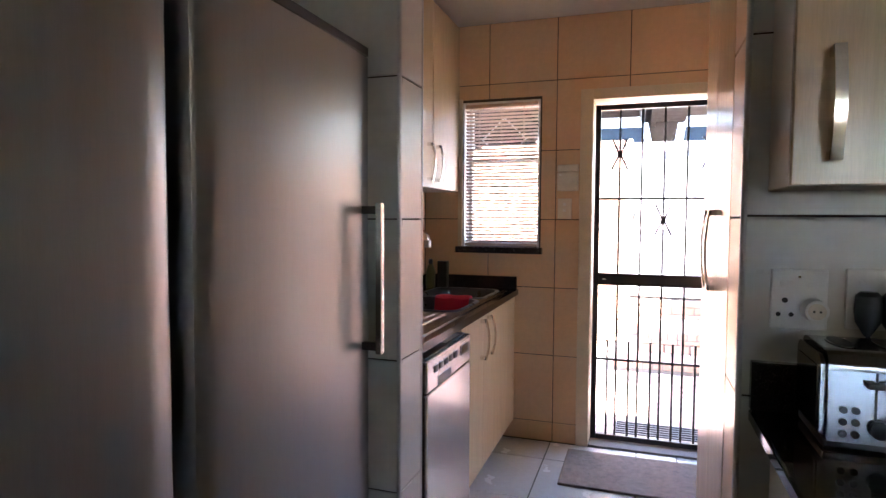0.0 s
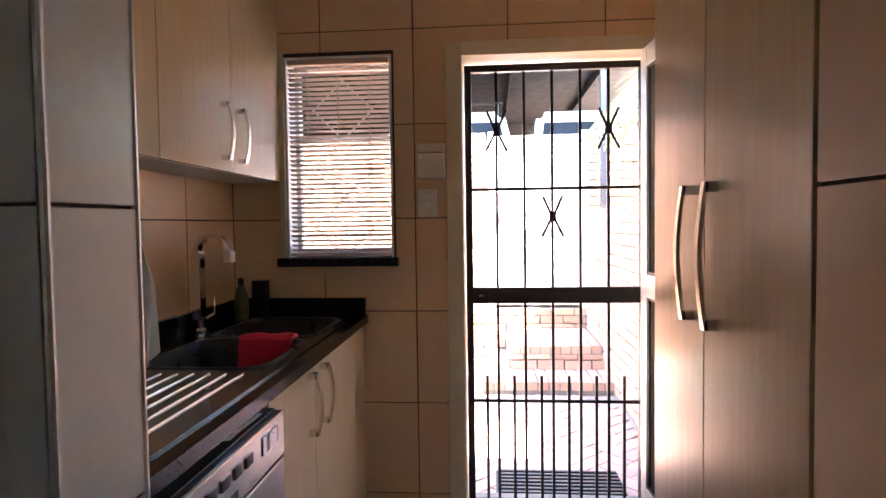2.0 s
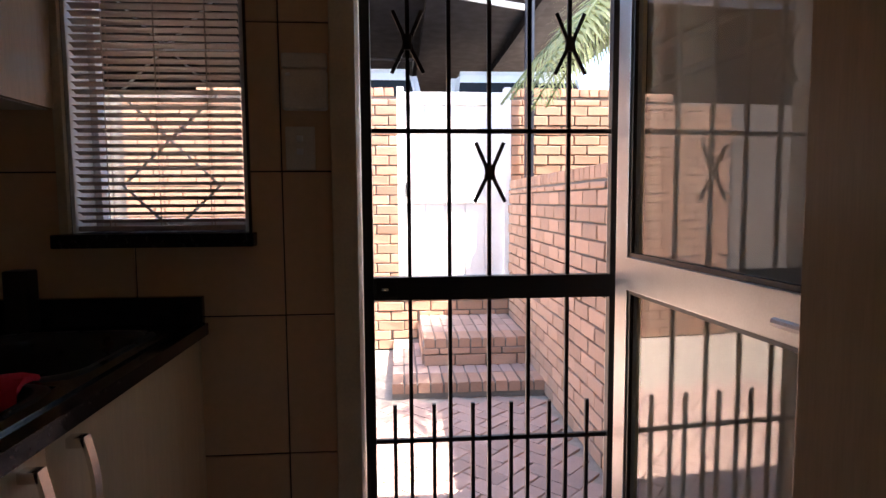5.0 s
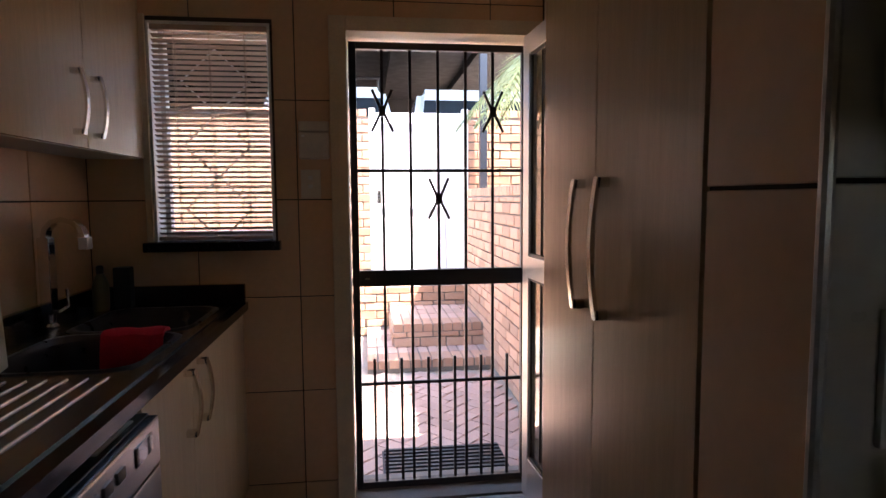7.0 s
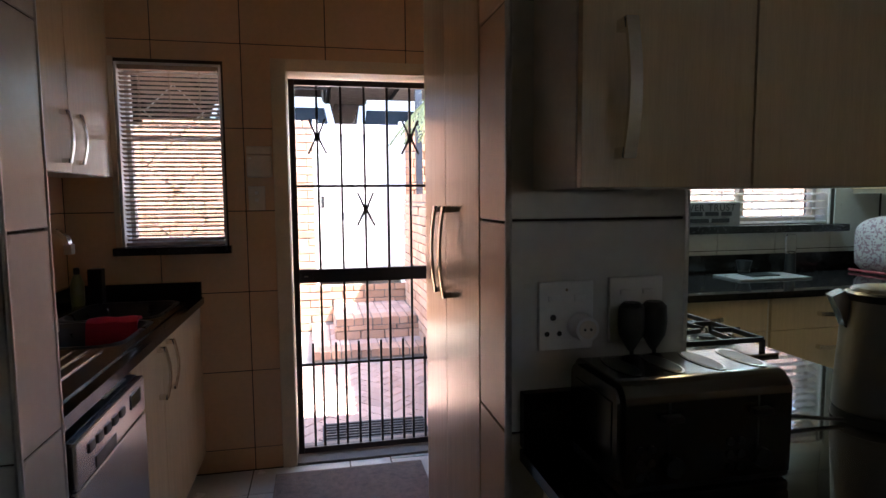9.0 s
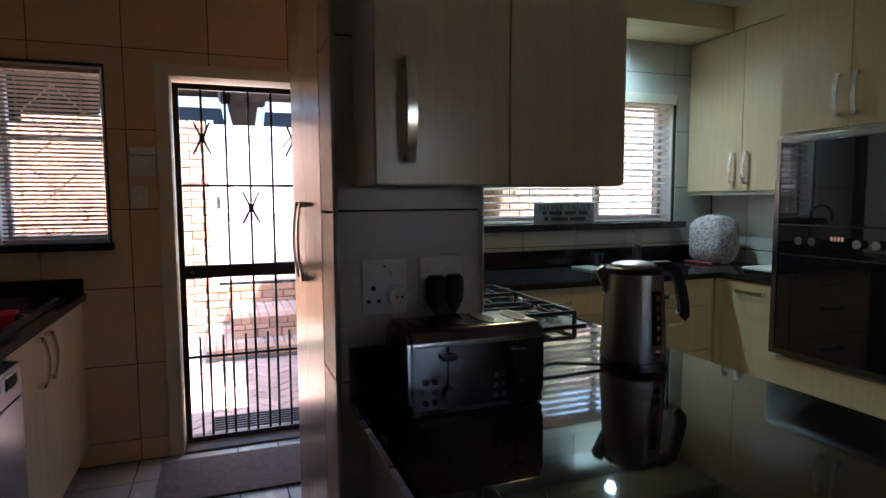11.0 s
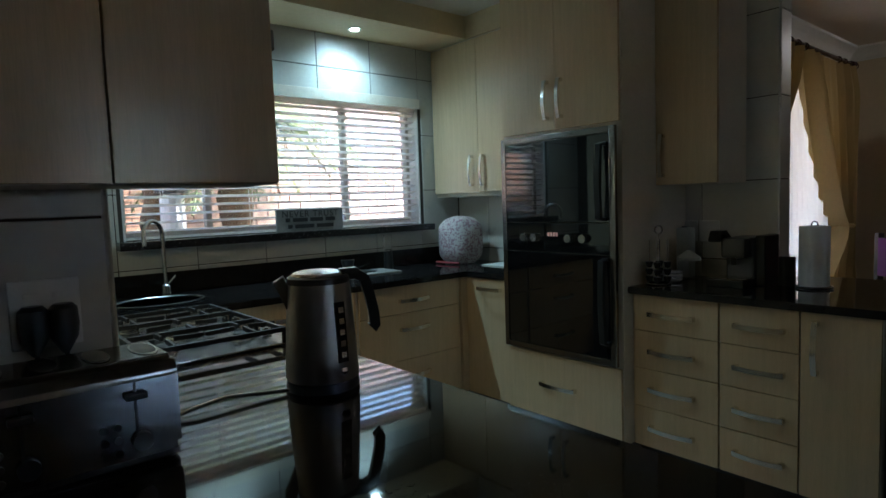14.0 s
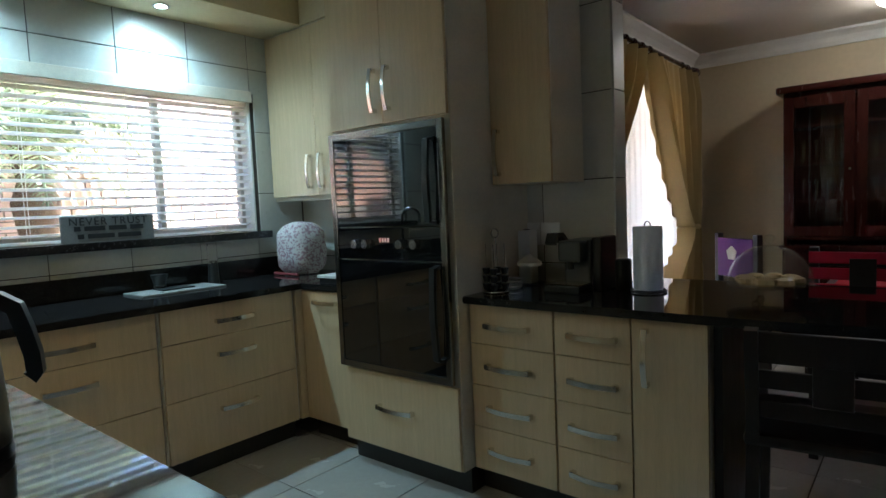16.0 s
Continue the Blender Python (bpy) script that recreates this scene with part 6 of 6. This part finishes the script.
drape("cloth", 2.00, (4.2, 6.62), 0.03, 2.36, None, M_SHEER, sheer, 22, 0.025)
cur = thing("curtain", "gold curtain tied back at the dining window", "curtain", (6.6, 1.93, 0.03))
drape("cloth", 1.93, (5.50, 6.66), 0.03, 2.38, (1.03, 6.52, 0.45), M_CURTAIN, cur, 8, 0.085)
part("tieback", atube(B(), [(6.52 + 0.12 * math.cos(a * math.tau / 16), 1.93 + 0.06 * math.sin(a * math.tau / 16), 1.02) for a in range(17)], 0.022), M_CURTAIN, cur, "gold tieback")
cur2 = thing("curtain", "gold curtain gathered at the side of the dining window", "curtain", (4.1, 1.93, 0.03))
drape("cloth", 1.93, (3.85, 5.48), 0.03, 2.38, (1.02, 3.98, 0.55), M_CURTAIN, cur2, 9, 0.085)
rod = thing("curtain_rod", "dark wooden curtain rod with a round end", "curtain rod", (5.4, 1.93, 2.40))
part("rod", cyl((3.85, 1.93, 2.405), (6.67, 1.93, 2.405), 0.018, seg=14), M_MAHOG, rod)
part("finial", lathe(6.69, 1.93, [(0.0, 2.37), (0.03, 2.385), (0.035, 2.405), (0.03, 2.425), (0, 2.44)], 16), M_MAHOG, rod)
for x in (3.95, 5.4, 6.60):
    part("bracket", box(x - 0.012, x + 0.012, 1.93, 2.049, 2.385, 2.40), M_MAHOG, rod)
    for k in range(4):
        part("ring", atube(B(), [(x - 0.3 + 0.15 * k, 1.93 + 0.026 * math.cos(a * math.tau / 12), 2.40 + 0.026 * math.sin(a * math.tau / 12)) for a in range(13)], 0.004, 6), M_MAHOG, rod)

# ---- garden ----
def palm(x, y, h, n, length, seed, label):
    """A palm: ringed trunk and arching fronds of many leaflets."""
    rnd = random.Random(seed)
    ob = thing("palm_tree", label, "palm", (x, y, -0.08))
    part("trunk", lathe(x, y, [(0.13 + 0.03 * math.sin(k * 2.1), -0.08 + (h + 0.08) * k / 14) for k in range(15)], 14), M_TRUNK, ob)
    for k in range(n):
        a = k * 2.399 + rnd.uniform(-0.2, 0.2)
        rise = rnd.uniform(0.1, 1.2)
        L = length * rnd.uniform(0.8, 1.1)
        bm = B()
        rib = []
        for j in range(13):
            t = j / 12
            d = L * t * (0.55 + 0.45 * math.cos(rise * 0.6))
            rib.append(Vector((x + math.cos(a) * d, y + math.sin(a) * d, h + L * (rise * 0.55 * t - 0.75 * t * t))))
        atube(bm, rib, 0.008, 5)
        side = Vector((-math.sin(a), math.cos(a), 0))
        for j in range(2, 48):
            t = j / 48
            i = min(int(t * 12), 11)
            p = rib[i].lerp(rib[i + 1], t * 12 - i)
            fw = (rib[i + 1] - rib[i]).normalized()
            ll = 0.34 * L * math.sin(math.pi * (0.12 + 0.85 * t)) * rnd.uniform(0.85, 1.1)
            for s in (-1, 1):
                tip = p + (side * s * 0.82 + fw * 0.55 + Vector((0, 0, -0.28 + rnd.uniform(-0.1, 0.1)))).normalized() * ll
                w = fw * 0.011
                mid = p.lerp(tip, 0.45) + Vector((0, 0, 0.02))
                v = [bm.verts.new(q) for q in (p - w * 0.5, mid - w, tip, mid + w, p + w * 0.5)]
                bm.faces.new(v)
        part("frond", bm, M_LEAF, ob, smooth=False)
    return ob


palm(1.95, 5.55, 2.6, 22, 1.5, 8, "green palm between the brick walls outside")
palm(1.52, 6.60, 1.22, 12, 0.42, 31, "small green palm shoot behind the side wall")
palm(2.45, 5.15, 2.05, 18, 1.25, 21, "bushy green palm outside the kitchen window")
hw = thing("garden_wall", "sunlit red face brick wall outside the kitchen window", "wall", (3.0, 5.75, 0), kind="structure")
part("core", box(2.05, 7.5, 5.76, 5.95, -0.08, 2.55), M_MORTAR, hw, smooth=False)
lamp = thing("garden_lamp", "black and white garden lamp outside the window", "garden lamp", (1.75, 4.45, -0.075))
part("post", cyl((1.75, 4.45, -0.075), (1.75, 4.45, 1.15), 0.03, seg=12), M_BLACKPL, lamp)
part("lantern", lathe(1.75, 4.45, [(0.05, 1.15), (0.08, 1.17), (0.08, 1.42), (0.05, 1.46)], 12), M_WHITEPL, lamp)
part("cap", lathe(1.75, 4.45, [(0.11, 1.46), (0.11, 1.49), (0.09, 1.56), (0.02, 1.58)], 12), M_BLACKPL, lamp)

# ---- tiles, bricks and pavers ----
ZR = [0.115 + 0.4 * k for k in range(7)]
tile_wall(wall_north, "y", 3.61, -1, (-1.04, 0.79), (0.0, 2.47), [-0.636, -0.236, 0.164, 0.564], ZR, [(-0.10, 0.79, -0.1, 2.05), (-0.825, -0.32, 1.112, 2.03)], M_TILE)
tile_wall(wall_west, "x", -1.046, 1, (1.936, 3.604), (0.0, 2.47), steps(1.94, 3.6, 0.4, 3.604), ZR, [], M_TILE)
tile_wall(pillar_west, "x", -0.435, 1, (1.742, 1.920), (0.0, 2.59), [], [0.10, 0.498, 0.898, 1.317, 1.731, 2.13], [], M_TILE_K)
tile_wall(pillar_west, "y", 1.744, -1, (-1.24, -0.433), (0.0, 2.59), [-0.83], [0.10, 0.498, 0.898, 1.317, 1.731, 2.13], [], M_TILE_K)
# Partition end: only the west face carries the orange light in its tile colour.
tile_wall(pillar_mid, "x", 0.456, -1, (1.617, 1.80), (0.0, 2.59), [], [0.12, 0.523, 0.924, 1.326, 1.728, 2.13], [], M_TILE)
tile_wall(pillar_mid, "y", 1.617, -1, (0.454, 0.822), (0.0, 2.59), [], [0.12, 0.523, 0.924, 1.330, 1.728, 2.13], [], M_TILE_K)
tile_wall(wall_kitchen, "y", 3.715, -1, (0.83, 3.64), (0.0, 2.45), steps(0.83, 3.64, 0.4045, 2.063), [0.235 + 0.4 * k for k in range(6)], [(1.27, 3.30, 1.145, 2.08)], M_TILE_K)
tile_wall(wall_east, "x", 3.646, -1, (1.406, 3.70), (0.0, 2.59), steps(1.5, 3.6, 0.4, 1.78), [0.195 + 0.4 * k for k in range(7)], [], M_TILE_K)
tile_wall(wall_east, "y", 1.406, -1, (3.642, 3.77), (0.0, 2.59), [], [0.195 + 0.4 * k for k in range(7)], [], M_TILE_K)

FLOOR_MESH = {}
def floor_tiles(x0, x1, y0, y1, px, py, pitch=0.483):
    xs = [x0] + [x for x in steps(x0, x1, pitch, px) if x0 + 0.01 < x < x1 - 0.01] + [x1]
    ys = [y0] + [y for y in steps(y0, y1, pitch, py) if y0 + 0.01 < y < y1 - 0.01] + [y1]
    for a, b in zip(xs, xs[1:]):
        for c, d in zip(ys, ys[1:]):
            w, h = round(b - a - 0.006, 4), round(d - c - 0.006, 4)
            if (w, h) not in FLOOR_MESH:
                FLOOR_MESH[(w, h)] = mesh_of("floor_tile", box(-w / 2, w / 2, -h / 2, h / 2, -0.006, 0, 0.0015), M_FLOORTILE, False)
            ob = new("floor_tile", FLOOR_MESH[(w, h)])
            ob.location, ob.parent = ((a + b) / 2, (c + d) / 2, 0), floor
floor_tiles(-1.04, 0.45, 0.0, 3.60, -0.245, 3.34)
floor_tiles(0.45, 7.0, -0.6, 3.715, 2.653, 3.09)
floor_tiles(-1.25, 0.45, -2.8, 0.0, -0.245, 3.34)
floor_tiles(0.45, 7.0, -2.8, -0.6, 2.653, 3.09)

BRICK_MESH = {}
def brick_mesh(key, sx, sy, sz, material, variants=5):
    if key not in BRICK_MESH:
        out = []
        for v in range(variants):
            bm = box(-sx / 2, sx / 2, -sy / 2, sy / 2, -sz / 2, sz / 2)
            bmesh.ops.bevel(bm, geom=list(bm.edges), offset=0.004, segments=1, affect="EDGES")
            for q in bm.verts:
                q.co += Vector((random.uniform(-1, 1), random.uniform(-1, 1), random.uniform(-1, 1))) * 0.0025
            out.append(mesh_of("brick", bm, material, False))
        BRICK_MESH[key] = out
    return random.choice(BRICK_MESH[key])


def brick_face(parent, axis, plane, sign, u0, u1, z0, z1, material, skip=(), near=None, name="brick"):
    """Running bond on a wall face; bricks within near are objects, the rest one joined part."""
    o, L, H, D = ORI[parent], 0.222, 0.075, 0.03
    rest = B()
    pitch_u, pitch_z = 0.232, 0.085
    row, z = 0, z0
    while z + 0.03 < z1:
        h = min(H, z1 - z)
        u = u0 - (pitch_u / 2 if row % 2 else 0)
        while u < u1 - 0.01:
            a, b = max(u, u0), min(u + L, u1)
            u += pitch_u
            if b - a < 0.03:
                continue
            bits = [q for q in rect_minus((a, b, z, z + h), list(skip)) if q[1] - q[0] > 0.03 and q[3] - q[2] > 0.02]
            for a1, b1, c1, d1 in bits:
                cu, cz, w, hh = (a1 + b1) / 2, (c1 + d1) / 2, round(b1 - a1, 2), round(d1 - c1, 3)
                out = sign * (0.002 + random.uniform(0, 0.005))
                ctr = Vector((plane + out, cu, cz) if axis == "x" else (cu, plane + out, cz))
                if near is None or (near[0] <= cu <= near[1] and near[2] <= cz <= near[3]):
                    ob = new(name, brick_mesh((axis, w, hh, material.name), *((D, w, hh) if axis == "x" else (w, D, hh)), material))
                    ob.location, ob.parent = ctr - o, parent
                else:
                    sx, sy = (D, w) if axis == "x" else (w, D)
                    p = ctr - o
                    abox(rest, p.x - sx / 2, p.x + sx / 2, p.y - sy / 2, p.y + sy / 2, p.z - hh / 2, p.z + hh / 2)
        z += pitch_z
        row += 1
    if len(rest.verts):
        ob = new("brickwork", mesh_of("brickwork", rest, material, False))
        ob.parent = parent
        tagged(ob, kind="stuff")
    else:
        rest.free()


brick_face(back_wall, "y", BACKY + 0.01, -1, -2.2, 5.4, -0.07, 2.10, M_BRICKY, [(GX0, GX1, SILL, 2.3), (0.02, 1.06, -0.1, S1Z), (0.25, 1.06, S1Z, S2Z)], (-0.6, 1.9, -0.1, 2.2))
brick_face(side_wall, "x", 1.062, -1, 3.95, BACKY, -0.07, 1.32, M_BRICK)
def coping(parent, axis, plane, u0, u1, z, material, depth):
    """Bricks on edge along the top of a wall or step."""
    o, u, k = ORI[parent], u0, 0
    while u < u1 - 0.04:
        key = ("cop", axis, depth, material.name)
        ob = new("coping_brick", brick_mesh(key, *((depth, 0.078, 0.07) if axis == "x" else (0.078, depth, 0.07)), material))
        ob.location = Vector((plane, u + 0.039, z) if axis == "x" else (u + 0.039, plane, z)) - o
        ob.parent = parent
        u += 0.087
coping(side_wall, "x", 1.165, 3.96, BACKY, 1.37, M_BRICK, 0.225)
coping(back_wall, "y", BACKY + 0.11, -1.6, GX0, 2.165, M_BRICKY, 0.225)
coping(back_wall, "y", BACKY + 0.11, GX1, 2.8, 2.165, M_BRICKY, 0.225)
coping(stp1, "y", S1Y + 0.11, 0.02, 1.05, S1Z - 0.035, M_BRICK, 0.22)
for k, (row_x1, row_m) in enumerate(((1.05, M_PAVER), (0.24, M_PAVER), (0.24, M_PAVER), (0.24, M_PAVER))):
    coping(stp1, "y", S1Y + 0.34 + 0.23 * k, 0.02, row_x1, S1Z - 0.037, row_m, 0.22)
brick_face(stp2, "y", S2Y + 0.01, -1, 0.25, 1.055, S1Z, S2Z - 0.075, M_BRICK)
brick_face(stp2, "x", 0.255, -1, S2Y + 0.03, BACKY, S1Z, S2Z - 0.075, M_BRICK)
coping(stp2, "y", S2Y + 0.11, 0.25, 1.05, S2Z - 0.035, M_BRICK, 0.22)
for k in range(3):
    coping(stp2, "y", S2Y + 0.34 + 0.23 * k, 0.25, 1.05, S2Z - 0.037, M_PAVER, 0.22)
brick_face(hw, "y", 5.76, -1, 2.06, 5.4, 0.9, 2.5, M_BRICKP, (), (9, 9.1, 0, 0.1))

# herringbone pavers in the yard
yard = thing("paving", "red clay herringbone paving of the yard", "paving", (0.2, 5.0, -0.075), kind="structure")
PL, PW = 0.210, 0.104
def lay_pavers():
    c45, n = math.cos(radians(45)), 0
    for i in range(-40, 40):
        for j in range(-16, 16):
            for horiz in (0, 1):
                bx, by = i * PW + j * 4 * PW, i * PW
                cx, cy, rot = (bx + PW, by + PW / 2, 0) if horiz else (bx + PW / 2, by + 2 * PW, 90)
                x, y = (cx - cy) * c45, (cx + cy) * c45 + 4.9
                if not (-1.5 < x < 1.0 and 3.90 < y < 5.72):
                    continue
                ob = new("paver", brick_mesh(("paver", 0), PL - 0.006, PW - 0.006, 0.05, M_PAVER))
                ob.location = Vector((x, y, -0.098 + random.uniform(-0.001, 0.001))) - ORI[yard]
                ob.rotation_euler = (0, 0, radians(rot + 45))
                ob.parent = yard
                n += 1
    return n
lay_pavers()
